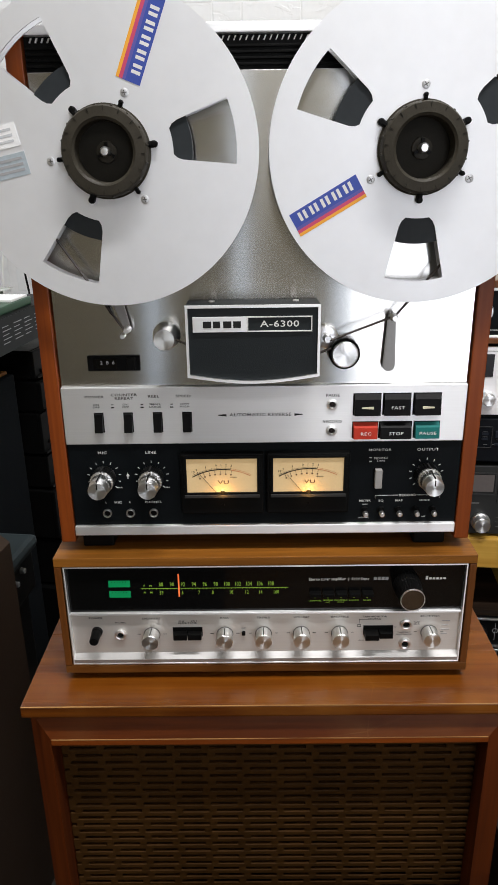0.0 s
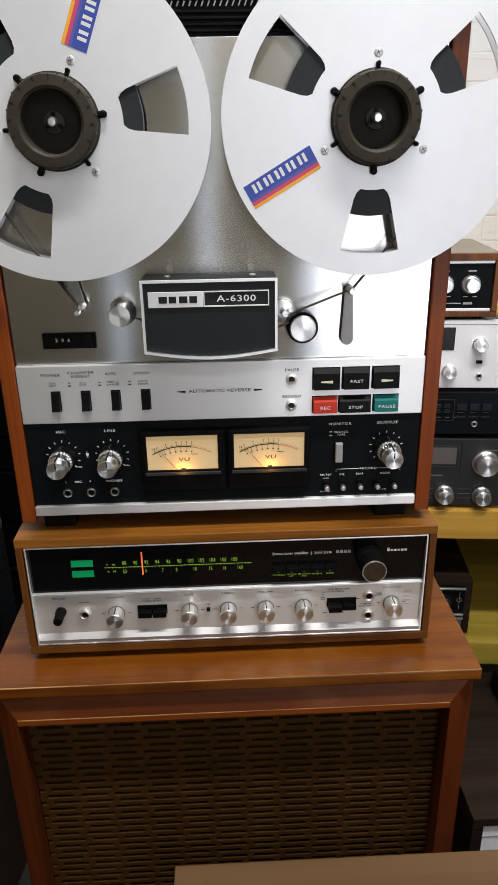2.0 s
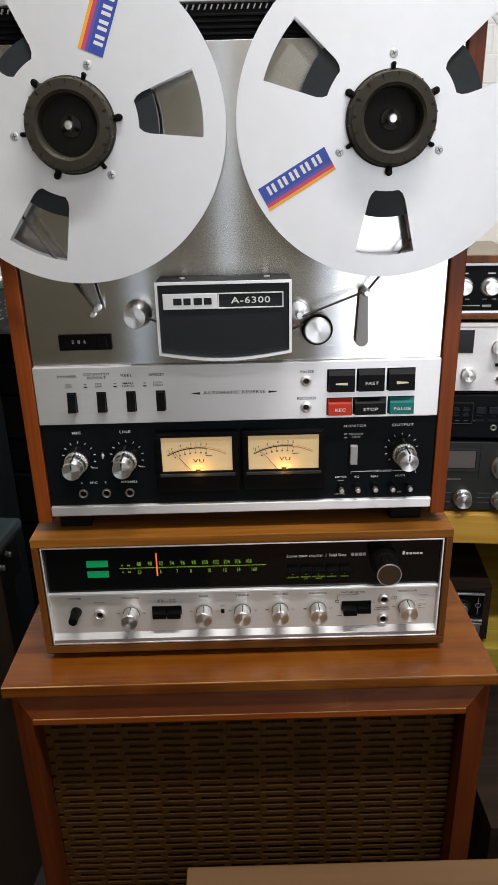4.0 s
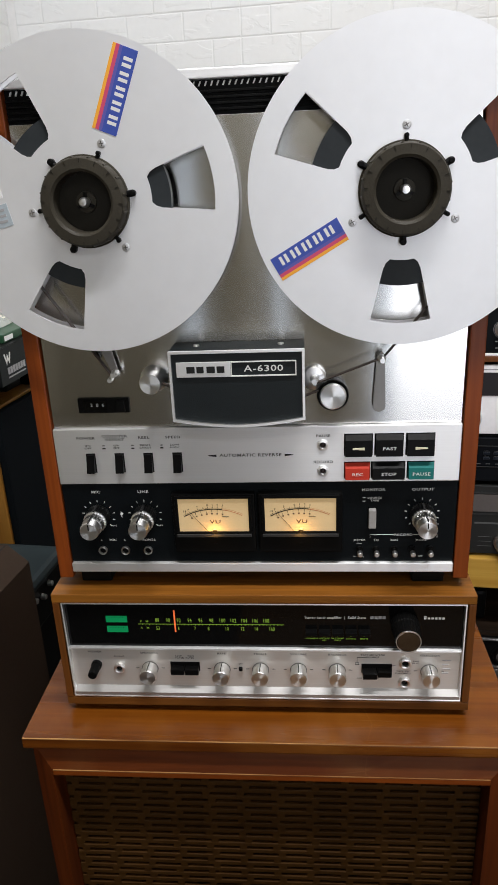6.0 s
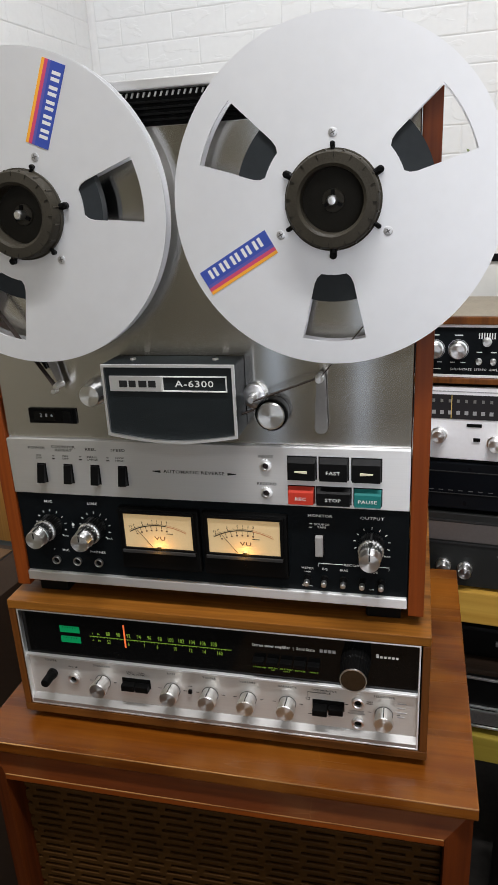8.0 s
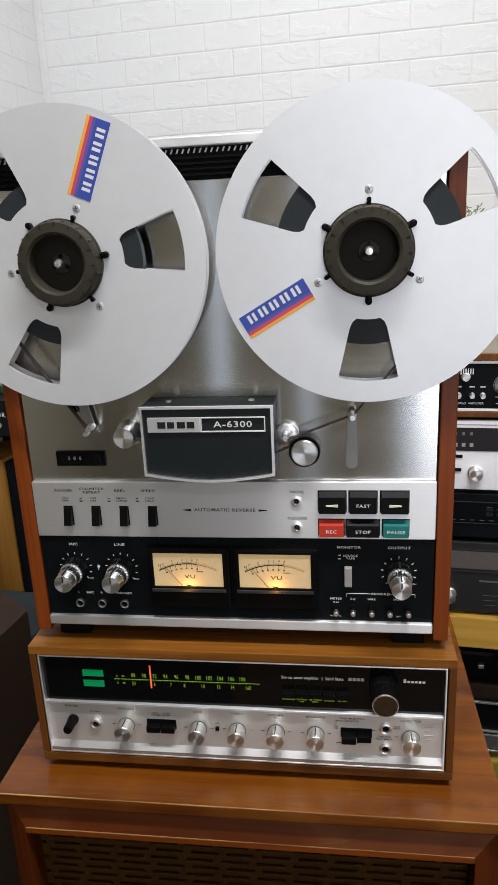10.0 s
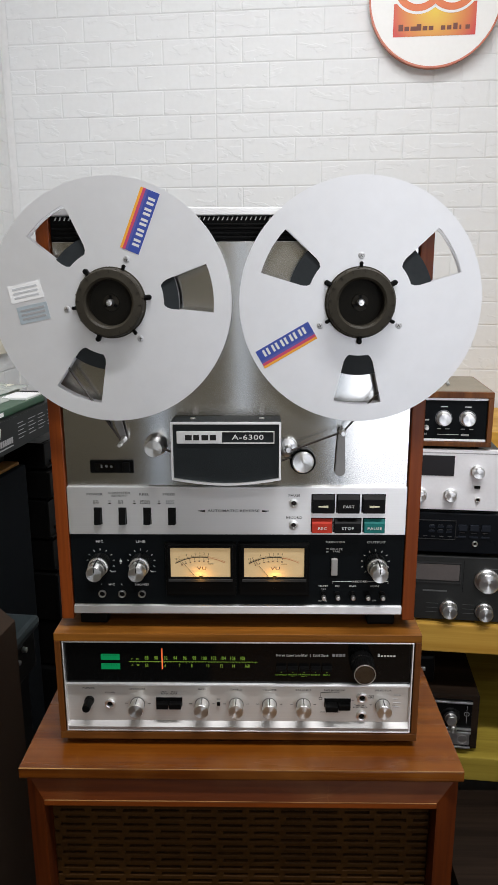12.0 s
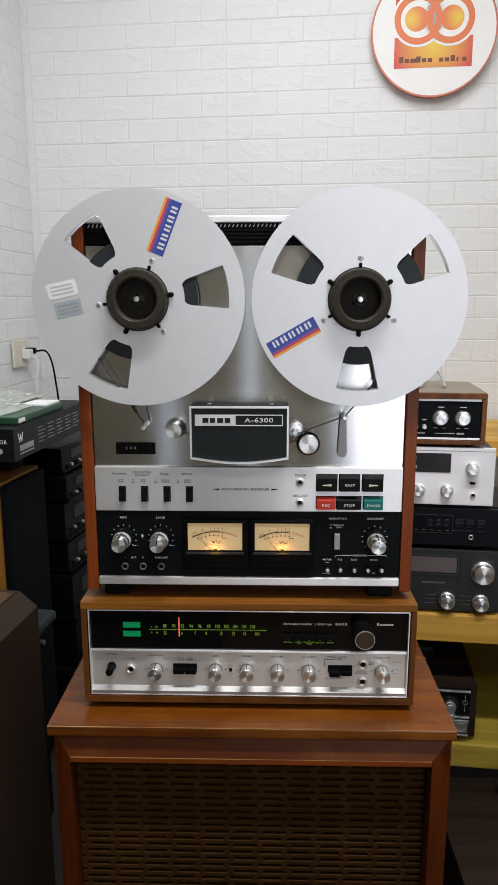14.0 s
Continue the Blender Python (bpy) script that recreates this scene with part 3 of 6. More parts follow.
left_arm = part("tension_arm", prism([(-0.1455, 1.172), (-0.1340, 1.172), (-0.1265, 1.1385), (-0.1320, 1.1365)], -0.0080, -0.0045, bevel=0.0006), GREY_ARM, deck, "tapered grey metal tension arm")
part("arm_roller", turned([(-0.006, 0.0035), (-0.010, 0.0035), (-0.016, 0.0030), (-0.020, 0.0022), (-0.020, 0.0005)], (-0.1295, 0, 1.1390), steps=24), CHROME, left_arm, "", True)
part("arm_roller", turned([(-0.010, 0.0026), (-0.018, 0.0022), (-0.018, 0.0005)], (-0.1335, 0, 1.1335), steps=20), CHROME, left_arm, "", True)
part("arm_slot", prism([(-0.158, 1.175), (-0.151, 1.175), (-0.1435, 1.153), (-0.1455, 1.152)], -0.004, -0.001), BLACK, deck, "black arm slot")
TAPE_EDGE = mat("brown recording tape", (0.035, 0.026, 0.022), 0.35, 0, 0)
for a, b in (((0.0625, 1.1275), (0.1215, 1.1495)), ((0.1222, 1.1490), (0.1720, 1.2090)), ((-0.0935, 1.1350), (-0.0700, 1.1240)), ((0.0515, 1.1150), (0.0640, 1.1200)), ((-0.131, 1.1395), (-0.1930, 1.2330))):
    d = (Vector(b) - Vector(a)).normalized()
    n = Vector((-d.y, d.x)) * 0.00035
    part("tape_run", prism([(a[0] - n.x, a[1] - n.y), (b[0] - n.x, b[1] - n.y), (b[0] + n.x, b[1] + n.y), (a[0] + n.x, a[1] + n.y)], -0.0200, -0.0137), TAPE_EDGE, deck, "thin brown magnetic tape")

# counter
counter = part("tape_counter", box(-0.1725, -0.1210, -0.0025, 0.0, 1.0965, 1.1120, 0.0008), BLACK, deck, "black tape counter with white digits")
part("counter_window", box(-0.1665, -0.1435, -0.0032, -0.0022, 1.0995, 1.1090), BLACK_G, counter)
for k, c in enumerate("286"):
    words(c, 0.0048, -0.1585 + k * 0.0058, -0.0035, 1.1050, GREY_INK, counter, wide=1.1)
part("reset_button", box(-0.1335, -0.1250, -0.0060, -0.0024, 1.0985, 1.1100, 0.0006), BLACK, counter)

# switch row
for x, top, low in ((-0.1655, "POWER", "ON\nOFF"), (-0.1360, "COUNTER\nREPEAT", "ON\nOFF"), (-0.1065, "REEL", "SMALL\nLARGE"), (-0.0770, "SPEED", "LOW\nHIGH")):
    sw = part("rocker_switch", box(x - 0.0048, x + 0.0048, -0.0052, -0.0043, 1.0335, 1.0545, 0.0003), BLACK, deck, "black rocker switch")
    rk = bmesh.new()
    v = [rk.verts.new(p) for p in ((x - 0.004, -0.005, 1.0345), (x + 0.004, -0.005, 1.0345), (x + 0.004, -0.005, 1.0537), (x - 0.004, -0.005, 1.0537), (x - 0.004, -0.0115, 1.0350), (x + 0.004, -0.0115, 1.0350), (x + 0.004, -0.0070, 1.0530), (x - 0.004, -0.0070, 1.0530))]
    for f4 in ((0, 1, 2, 3), (4, 5, 6, 7), (0, 1, 5, 4), (3, 2, 6, 7), (1, 2, 6, 5), (0, 3, 7, 4)):
        rk.faces.new([v[i] for i in f4])
    part("rocker", rk, BLACK, sw)
    words(top, 0.0037, x - 0.003, -0.0047, 1.0708, BLACK_INK, deck, wide=1.42)
    words(low, 0.0027, x - 0.002, -0.0047, 1.0613, BLACK_INK, deck, wide=1.4)
for x in (-0.1510, -0.1215, -0.0920):
    part("printed_mark", box(x - 0.0016, x + 0.0016, -0.00475, -0.0044, 1.0590, 1.0602), BLACK_INK, deck)
    part("printed_mark", box(x - 0.0012, x + 0.0012, -0.00475, -0.0044, 1.0622, 1.0630), BLACK_INK, deck)
words("AUTOMATIC REVERSE", 0.0046, -0.0035, -0.0047, 1.0505, BLACK_INK, deck, wide=1.27)
for s in (-1, 1):
    c = -0.0035 + s * 0.034
    part("printed_arrow", prism([(c, 1.0515), (c + s * 0.0085, 1.0508), (c + s * 0.0085, 1.0502), (c, 1.0490)] if s > 0 else [(c, 1.0515), (c, 1.0490), (c - 0.0085, 1.0502), (c - 0.0085, 1.0508)], -0.0048, -0.0044), BLACK_INK, deck)
for z, t in ((1.0605, "PAUSE"), (1.0330, "RECORD")):
    led = part("indicator_lamp", ring_body([(0, 0.0056), (-0.0016, 0.0056), (-0.0024, 0.0034), (0, 0.0026)], (0.0680, -0.0045, z), 28), ALU_FINE, deck, "small ringed indicator lamp", True)
    part("lens", turned([(0, 0.0028), (-0.0015, 0.0024), (-0.0022, 0.0005)], (0.0680, -0.0040, z), steps=20), mat("dark lens", (0.03, 0.022, 0.022), 0.2, 0, 0), led, "", True)
    words(t, 0.0040, 0.0685, -0.0047, z + 0.0092, BLACK_INK, deck)
for x0, x1, z0, z1, m, t in ((0.0895, 0.1160, 1.0495, 1.0710, BLACK, "<"), (0.1190, 0.1455, 1.0495, 1.0710, BLACK, "FAST"), (0.1490, 0.1755, 1.0495, 1.0710, BLACK, ">"), (0.0895, 0.1140, 1.0250, 1.0415, RED_BTN, "REC"), (0.1160, 0.1480, 1.0250, 1.0415, BLACK, "STOP"), (0.1510, 0.1760, 1.0250, 1.0415, TEAL_BTN, "PAUSE")):
    bt = part("key_well", box(x0 - 0.0007, x1 + 0.0007, -0.0050, -0.0043, z0 - 0.0007, z1 + 0.0007), BLACK, deck)
    kb = bmesh.new()
    h0, h1 = -0.0120, -0.0085
    zs = z1 - 0.0045
    v = [kb.verts.new(p) for p in ((x0, -0.0048, z0), (x1, -0.0048, z0), (x1, -0.0048, z1), (x0, -0.0048, z1), (x0 + 0.0006, h0, z0 + 0.0006), (x1 - 0.0006, h0, z0 + 0.0006), (x1 - 0.0006, h0 + 0.0015, zs), (x0 + 0.0006, h0 + 0.0015, zs), (x1 - 0.0006, h1 + 0.003, z1 - 0.0004), (x0 + 0.0006, h1 + 0.003, z1 - 0.0004))]
    for fc in ((0, 1, 2, 3), (4, 5, 6, 7), (7, 6, 8, 9), (0, 1, 5, 4), (3, 2, 8, 9), (1, 2, 8, 6, 5), (0, 3, 9, 7, 4)):
        kb.faces.new([v[i] for i in fc])
    key = part("key", kb, m, bt, {"REC": "red record key", "PAUSE": "teal pause key"}.get(t, "black transport key"))
    zc, xc = (z0 + zs) / 2 + 0.0003, (x0 + x1) / 2
    if t in "<>":
        s = 1 if t == ">" else -1
        pts = [(xc - s * 0.0055, zc + 0.0013), (xc + s * 0.0060, zc + 0.0005), (xc + s * 0.0060, zc - 0.0005), (xc - s * 0.0055, zc - 0.0013)]
        part("arrow_mark", prism(pts if s > 0 else pts[::-1], -0.0124, -0.0112), mat("cream ink", (0.75, 0.70, 0.52), 0.6, 0, 0), key)
    else:
        words(t, 0.0046, xc, -0.0124, zc, WHITE_INK, key, wide=1.25)

# level controls
for x, t in ((-0.1660, "MIC"), (-0.1165, "LINE"), (0.1675, "OUTPUT")):
    knob(deck, x, -0.0022, 0.9838, 0.0122, 0.038, "level_knob")
    words(t, 0.0041, x, -0.0026, 1.0105, WHITE_INK, deck, wide=1.3)
    for k in range(11):
        a = radians(-135 + 27 * k)
        u = Vector((math.sin(a), math.cos(a)))
        p, q, n = Vector((x, 0.9838)) + u * 0.0152, Vector((x, 0.9838)) + u * 0.0176, Vector((u.y, -u.x)) * 0.00028
        part("tick", prism([tuple(p - n), tuple(q - n), tuple(q + n), tuple(p + n)], -0.00255, -0.0019), WHITE_INK, deck)
    words("MAX", 0.0022, x + 0.0150 if x < 0 else x + 0.0145, -0.0026, 0.9715, WHITE_INK, deck)
words("L\n\nR", 0.0026, -0.1415, -0.0026, 0.9850, WHITE_INK, deck)
part("balance_mark", turned([(0, 0.0016), (-0.0006, 0.0014)], (-0.1415, -0.002, 0.985), steps=14), WHITE_INK, deck)
words("MIC", 0.0036, -0.1540, -0.0026, 0.9545, WHITE_INK, deck, wide=1.2)
words("L", 0.0028, -0.1665, -0.0026, 0.9545, WHITE_INK, deck)
words("R", 0.0028, -0.1415, -0.0026, 0.9545, WHITE_INK, deck)
words("PHONES", 0.0036, -0.1170, -0.0026, 0.9545, WHITE_INK, deck, wide=1.2)
for x in (-0.1660, -0.1415, -0.1170):
    jack(deck, x, -0.002, 0.9425, 0.0046, 0.74, mat("dull grey metal", (0.42, 0.42, 0.42), 0.4, 1.0, 0.05, 200))

# level meters
for x0 in (-0.0860, 0.0025):
    mt = part("level_meter", box(x0, x0 + 0.0850, -0.0105, -0.0018, 0.9440, 1.0110, 0.0015), BLACK, deck, "black level meter with a lit cream dial")
    part("meter_bezel", frame_bars(x0 + 0.0035, x0 + 0.0815, 0.9660, 1.0095, 0.0030, -0.0130, -0.0103), BLACK, mt)
    part("dial", box(x0 + 0.0065, x0 + 0.0785, -0.0112, -0.0104, 0.9690, 1.0065), METER_LIT, mt, "cream dial lit from below")
    part("bulb", turned([(0, 0.0022), (-0.0010, 0.0019), (-0.0014, 0.0005)], (x0 + 0.0430, -0.0110, 0.9700), steps=18), METER_BULB, mt, "glowing meter bulb")
    lamp = bpy.data.lights.new("meter_bulb_light", "POINT")
    lamp.energy, lamp.color, lamp.shadow_soft_size = 0.0095, (1.0, 0.48, 0.10), 0.0030
    new("meter_bulb_light", lamp).location = (x0 + 0.0430, -0.0195, 0.9690)
    cx, cz, rad = x0 + 0.0430, 0.9330, 0.0610
    for name, ink, lift, thick, a_from, a_to in (("scale_arc", BLACK_INK, 0.0, 0.0010, -30, 8), ("scale_line", BLACK_INK, 0.0017, 0.00025, -30, 8), ("red_arc", RED_INK, 0.0, 0.0006, 8, 28), ("red_line", RED_INK, 0.0017, 0.00025, 8, 28)):
        arc = bmesh.new()
        for k in range(14):
            a0, a1 = radians(a_from + (a_to - a_from) * k / 14), radians(a_from + (a_to - a_from) * (k + 1) / 14)
            q = [(cx + r * math.sin(a), cz + r * math.cos(a)) for a, r in ((a0, rad + lift), (a1, rad + lift), (a1, rad + lift + thick), (a0, rad + lift + thick))]
            arc.faces.new([arc.verts.new((x, -0.01145, z)) for x, z in q])
        part(name, arc, ink, mt)
    for t, deg in (("13", -27), ("7", -23.5), ("3", -15), ("", -10), ("0", -5.5), ("1", -1), ("2", 3.5), ("3", 8)):
        a = radians(deg)
        u = Vector((math.sin(a), math.cos(a)))
        p, q, n = Vector((cx, cz)) + u * (rad + 0.0016), Vector((cx, cz)) + u * (rad + 0.0034), Vector((u.y, -u.x)) * 0.00016
        part("tick", prism([tuple(p - n), tuple(q - n), tuple(q + n), tuple(p + n)], -0.0116, -0.0111), BLACK_INK, mt)
        if t:
            words(t, 0.0031, cx + u.x * (rad + 0.0051), -0.0115, cz + u.y * (rad + 0.0051), BLACK_INK, mt)
    for k in range(7):
        a = radians(-24 + 5.5 * k)
        u = Vector((math.sin(a), math.cos(a)))
        p, q, n = Vector((cx, cz)) + u * (rad - 0.0030), Vector((cx, cz)) + u * rad, Vector((u.y, -u.x)) * 0.00014
        part("tick", prism([tuple(p - n), tuple(q - n), tuple(q + n), tuple(p + n)], -0.0116, -0.0111), BLACK_INK, mt)
        p = Vector((cx, cz)) + u * (rad - 0.0047)
        part("letter_bar", box(p.x - 0.0008, p.x + 0.0008, -0.0116, -0.0112, p.y - 0.0007, p.y + 0.0007), BROWN_INK, mt)
    part("letter_bar", box(cx + 0.0080, cx + 0.0150, -0.0116, -0.0112, 0.9856, 0.9860), BLACK_INK, mt)
    words("VU", 0.0057, x0 + 0.0440, -0.0115, 0.9800, BROWN_INK, mt, wide=1.5)
    part("needle", prism([(cx - 0.0072, 0.9692), (cx - 0.0068, 0.9692), (cx - 0.0231, 0.9896), (cx - 0.0233, 0.9894)], -0.0119, -0.0116), BLACK_INK, mt)
    part("needle_stop", box(cx - 0.0021, cx + 0.0021, -0.0134, -0.0127, 0.9686, 0.9712, 0.0003), BLACK, mt)
    part("meter_sill", box(x0 + 0.0040, x0 + 0.0810, -0.0150, -0.0131, 0.9640, 0.9672, 0.0004), mat("dark grey sill", (0.035, 0.035, 0.035), 0.45, 0, 0.05, 60), mt, "dark grey sill under the dial")
    part("zero_screw", turned([(0, 0.0016), (-0.0008, 0.0014)], (x0 + 0.0430, -0.0105, 0.9545), steps=14), BLACK, mt)

# monitor switch and the record toggles
mon = part("monitor_switch", box(0.1130, 0.1225, -0.0030, -0.0018, 0.9685, 0.9915), BLACK, deck, "pale grey rocker switch in a black well")
part("rocker", box(0.1140, 0.1215, -0.0085, -0.0028, 0.9695, 0.9905, 0.0010), IVORY, mon)
words("MONITOR", 0.0038, 0.1185, -0.0026, 1.0105, WHITE_INK, deck, wide=1.25)
words("SOURCE\nTAPE", 0.0030, 0.1200, -0.0026, 1.0000, WHITE_INK, deck, wide=1.2)
part("printed_mark", box(0.1080, 0.1108, -0.00255, -0.0019, 0.9975, 0.9983), WHITE_INK, deck)
part("printed_mark", box(0.1080, 0.1108, -0.00255, -0.0019, 1.0015, 1.0023), WHITE_INK, deck)
for x, t in ((0.1055, "METER"), (0.1225, "EQ"), (0.1410, "BIAS"), (0.1590, ""), (0.1770, "")):
    tg = part("toggle_switch", turned([(0, 0.0036), (-0.0015, 0.0036), (-0.0020, 0.0030), (-0.002, 0.0005)], (x, -0.0022, 0.9435), steps=20), BLACK, deck, "small black toggle with a bright tip")
    part("lever", pipe([(x, -0.003, 0.9435), (x, -0.009, 0.9420)], 0.0022, steps=10), BLACK, tg)
    part("tip", turned([(0, 0.0028), (-0.005, 0.0026), (-0.0055, 0.0019), (-0.0055, 0.0003)], (x, -0.0088, 0.9421), steps=16), CHROME, tg, "", True)
    if t:
        words(t, 0.0032, x, -0.0026, 0.9535, WHITE_INK, deck, wide=1.2)
words("MODE", 0.0030, 0.1680, -0.0026, 0.9535, WHITE_INK, deck, wide=1.2)
words("RECORD", 0.0034, 0.1500, -0.0026, 0.9595, WHITE_INK, deck, wide=1.3)
words("HIGH", 0.0020, 0.1055, -0.0026, 0.9495, WHITE_INK, deck)
words("NORMAL", 0.0022, 0.1050, -0.0026, 0.9340, WHITE_INK, deck)
words("OFF", 0.0022, 0.1680, -0.0026, 0.9345, WHITE_INK, deck)
for x0, x1 in ((0.1160, 0.1400), (0.1600, 0.1840)):
    part("printed_rule", box(x0, x1, -0.00255, -0.0019, 0.9593, 0.9597), WHITE_INK, deck)
for x in (0.1160, 0.1838):
    part("printed_rule", box(x, x + 0.0003, -0.00255, -0.0019, 0.9560, 0.9597), WHITE_INK, deck)


# ---------------------------------------------------------------- the two reels
def flange(cx, cz, y0, y1, turn):
    """A round aluminium plate with a hub hole and three windows."""
    bm = bmesh.new()
    edges = []

    def loop(pts):
        vs = [bm.verts.new((cx + x, y0, cz + z)) for x, z in pts]
        edges.extend(bm.edges.new((vs[i], vs[(i + 1) % len(vs)])) for i in range(len(vs)))
    loop([(0.1305 * math.cos(2 * math.pi * i / 144), 0.1305 * math.sin(2 * math.pi * i / 144)) for i in range(144)])
    loop([(0.034 * math.cos(2 * math.pi * i / 48), 0.034 * math.sin(2 * math.pi * i / 48)) for i in range(48)])
    for k in range(3):
        a = radians(turn + 120 * k)
        pts = []
        for i in range(9):
            pts.append((0.1115, -13.6 + 27.2 * i / 8))
        pts += [(0.0660, 14.0), (0.0608, 13.0)]
        for i in range(5):
            pts.append((0.0572, 10.4 - 20.8 * i / 4))
        pts += [(0.0608, -13.0), (0.0660, -14.0)]
        loop([(r * math.cos(a + radians(w)), r * math.sin(a + radians(w))) for r, w in pts])
    bmesh.ops.triangle_fill(bm, use_beauty=True, use_dissolve=False, edges=edges)
    ext = bmesh.ops.extrude_face_region(bm, geom=bm.faces[:])
    bmesh.ops.translate(bm, verts=[e for e in ext["geom"] if isinstance(e, bmesh.types.BMVert)], vec=(0, y1 - y0, 0))
    return bm


def on_reel(cx, cz, angle, r0, r1, w0, w1):
    """A rectangle on the flange: along the radius from r0 to r1, across it from w0 to w1."""
    a = radians(angle)
    u, n = Vector((math.cos(a), math.sin(a))), Vector((-math.sin(a), math.cos(a)))
    return [tuple(Vector((cx, cz)) + u * r + n * w) for r, w in ((r0, w0), (r1, w0), (r1, w1), (r0, w1))]


WELL = mat("dark brown plastic", (0.020, 0.018, 0.014), 0.55, 0, 0.08, 90)
SCREW = mat("dull screw metal", (0.66, 0.66, 0.67), 0.42, 0.9, 0.08, 300)


def reel(cx, cz, turn, pack, label):
    rl = thing("tape_reel", label, "tape reel", (cx, -0.004, cz), group="reels on the tape deck")
    fl = part("front_flange", flange(cx, cz, -0.0235, -0.0222, turn), REEL, rl, "matt silver flange with three windows")
    part("back_flange", flange(cx, cz, -0.0112, -0.0100, turn), REEL, rl, "matt silver flange with three windows")
    part("tape_pack", turned([(-0.0215, 0.0360), (-0.0215, pack), (-0.0120, pack), (-0.0120, 0.0360)], (cx, 0, cz), steps=96), TAPE, rl, "dark wound tape", True)
    hub = part("hub_clamp", ring_body([(-0.0225, 0.0382), (-0.0260, 0.0382), (-0.0265, 0.0368), (-0.0360, 0.0360), (-0.0380, 0.0347), (-0.0388, 0.0270), (-0.0370, 0.0247), (-0.0180, 0.0240), (-0.0180, 0.0382)], (cx, 0, cz), 72), HUB, rl, "dark olive plastic hub clamp", True)
    part("hub_well", turned([(-0.0010, 0.0250), (-0.0220, 0.0250), (-0.0222, 0.0005)], (cx, 0, cz)), WELL, hub)
    for k in range(16):
        a = radians(22.5 * k + turn)
        part("grip_rib", pipe([(cx + 0.0364 * math.cos(a), -0.0275, cz + 0.0364 * math.sin(a)), (cx + 0.0357 * math.cos(a), -0.0365, cz + 0.0357 * math.sin(a))], 0.0010, steps=6), HUB, hub)
        part("grip_notch", prism(on_reel(cx, cz, 22.5 * k + 11 + turn, 0.0315, 0.0350, -0.0003, 0.0003), -0.0388, -0.0366), WELL, hub)
    for k in range(6):
        a = radians(turn + 60 * k)
        r, reach = (0.0019, 0.0412) if k % 2 else (0.0029, 0.0418)
        lug = pipe([(cx + 0.034 * math.cos(a), -0.0252, cz + 0.034 * math.sin(a)), (cx + reach * math.cos(a), -0.0252, cz + reach * math.sin(a))], r, steps=10)
        part("locking_lug", turned([(-0.0222, r), (-0.0275, r), (-0.0282, r * 0.6)], (cx + reach * math.cos(a), 0, cz + reach * math.sin(a)), steps=14, bm=lug), BLACK, hub, "black locking lug")
    sp = part("spindle", turned([(-0.0215, 0.0042), (-0.0325, 0.0042), (-0.0345, 0.0030), (-0.0348, 0.0005)], (cx, 0, cz), steps=24), CHROME, rl, "bright spindle tip", True)
    part("spindle_collar", turned([(-0.0218, 0.0090), (-0.0245, 0.0086), (-0.0248, 0.0045)], (cx, 0, cz), steps=32), HUB, sp, "", True)
    for k in range(3):
        part("spline", prism(on_reel(cx, cz, 90 + 120 * k, 0.0020, 0.0080, -0.0014, 0.0014), -0.0270, -0.0244), BLACK, sp)
    for k in range(3):
        a = radians(turn + 60 + 120 * k)
        x, z = cx + 0.0492 * math.cos(a), cz + 0.0492 * math.sin(a)
        sc = part("screw", turned([(0, 0.0036), (-0.0004, 0.0035), (-0.0007, 0.0028), (-0.0007, 0.0005)], (x, -0.0235, z), steps=20), SCREW, fl, "", True)
        for j in (0, 90):
            slot = [tuple(Vector((x, z)) + Matrix.Rotation(radians(j + turn), 2) @ Vector(v)) for v in ((-0.0021, -0.00035), (0.0021, -0.00035), (0.0021, 0.00035), (-0.0021, 0.00035))]
            part("screw_slot", prism(slot, -0.0245 - 0.0001 * (j > 0), -0.0241), GREY_PRINT, sc)
    return rl, fl


def stripe_label(cx, cz, fl, angle, flip):
    """The blue paper label with violet, red and orange stripes; the maker's lettering becomes plain blocks."""
    s = -1 if flip else 1
    r0, r1 = 0.0585, 0.1245
    for w0, w1, m in ((-0.0022, 0.0105, BLUE_LBL), (-0.0048, -0.0022, VIOLET_LBL), (-0.0078, -0.0048, RED_LBL), (-0.0105, -0.0078, ORANGE_LBL)):
        w0, w1 = sorted((s * w0, s * w1))
        part("label_stripe", prism(on_reel(cx, cz, angle, r0, r1, w0, w1), -0.0239, -0.0234), m, fl)
    for k in range(5):
        for j in range(2):
            a = r0 + 0.0070 + k * 0.0112 + j * 0.0048
            w0, w1 = sorted((s * 0.0005, s * 0.0082))
            part("letter_bar", prism(on_reel(cx, cz, angle, a, a + 0.0027, w0, w1), -0.0240, -0.0237), WHITE_INK, fl)


reel_l, fl_l = reel(-0.1335, 1.2945, 8, 0.0735, "matt silver tape reel with blue striped label and two stickers")
stripe_label(-0.1335, 1.2945, fl_l, 68, True)
part("sticker", prism(on_reel(-0.1335, 1.2945, 192, 0.0690, 0.1030, -0.0165, 0.0020), -0.0239, -0.0234), FOIL_LBL, fl_l, "small silver blue sticker")
part("sticker", prism(on_reel(-0.1335, 1.2945, 192, 0.0700, 0.1065, -0.0400, -0.0215), -0.0239, -0.0234), PALE_LBL, fl_l, "small white sticker")
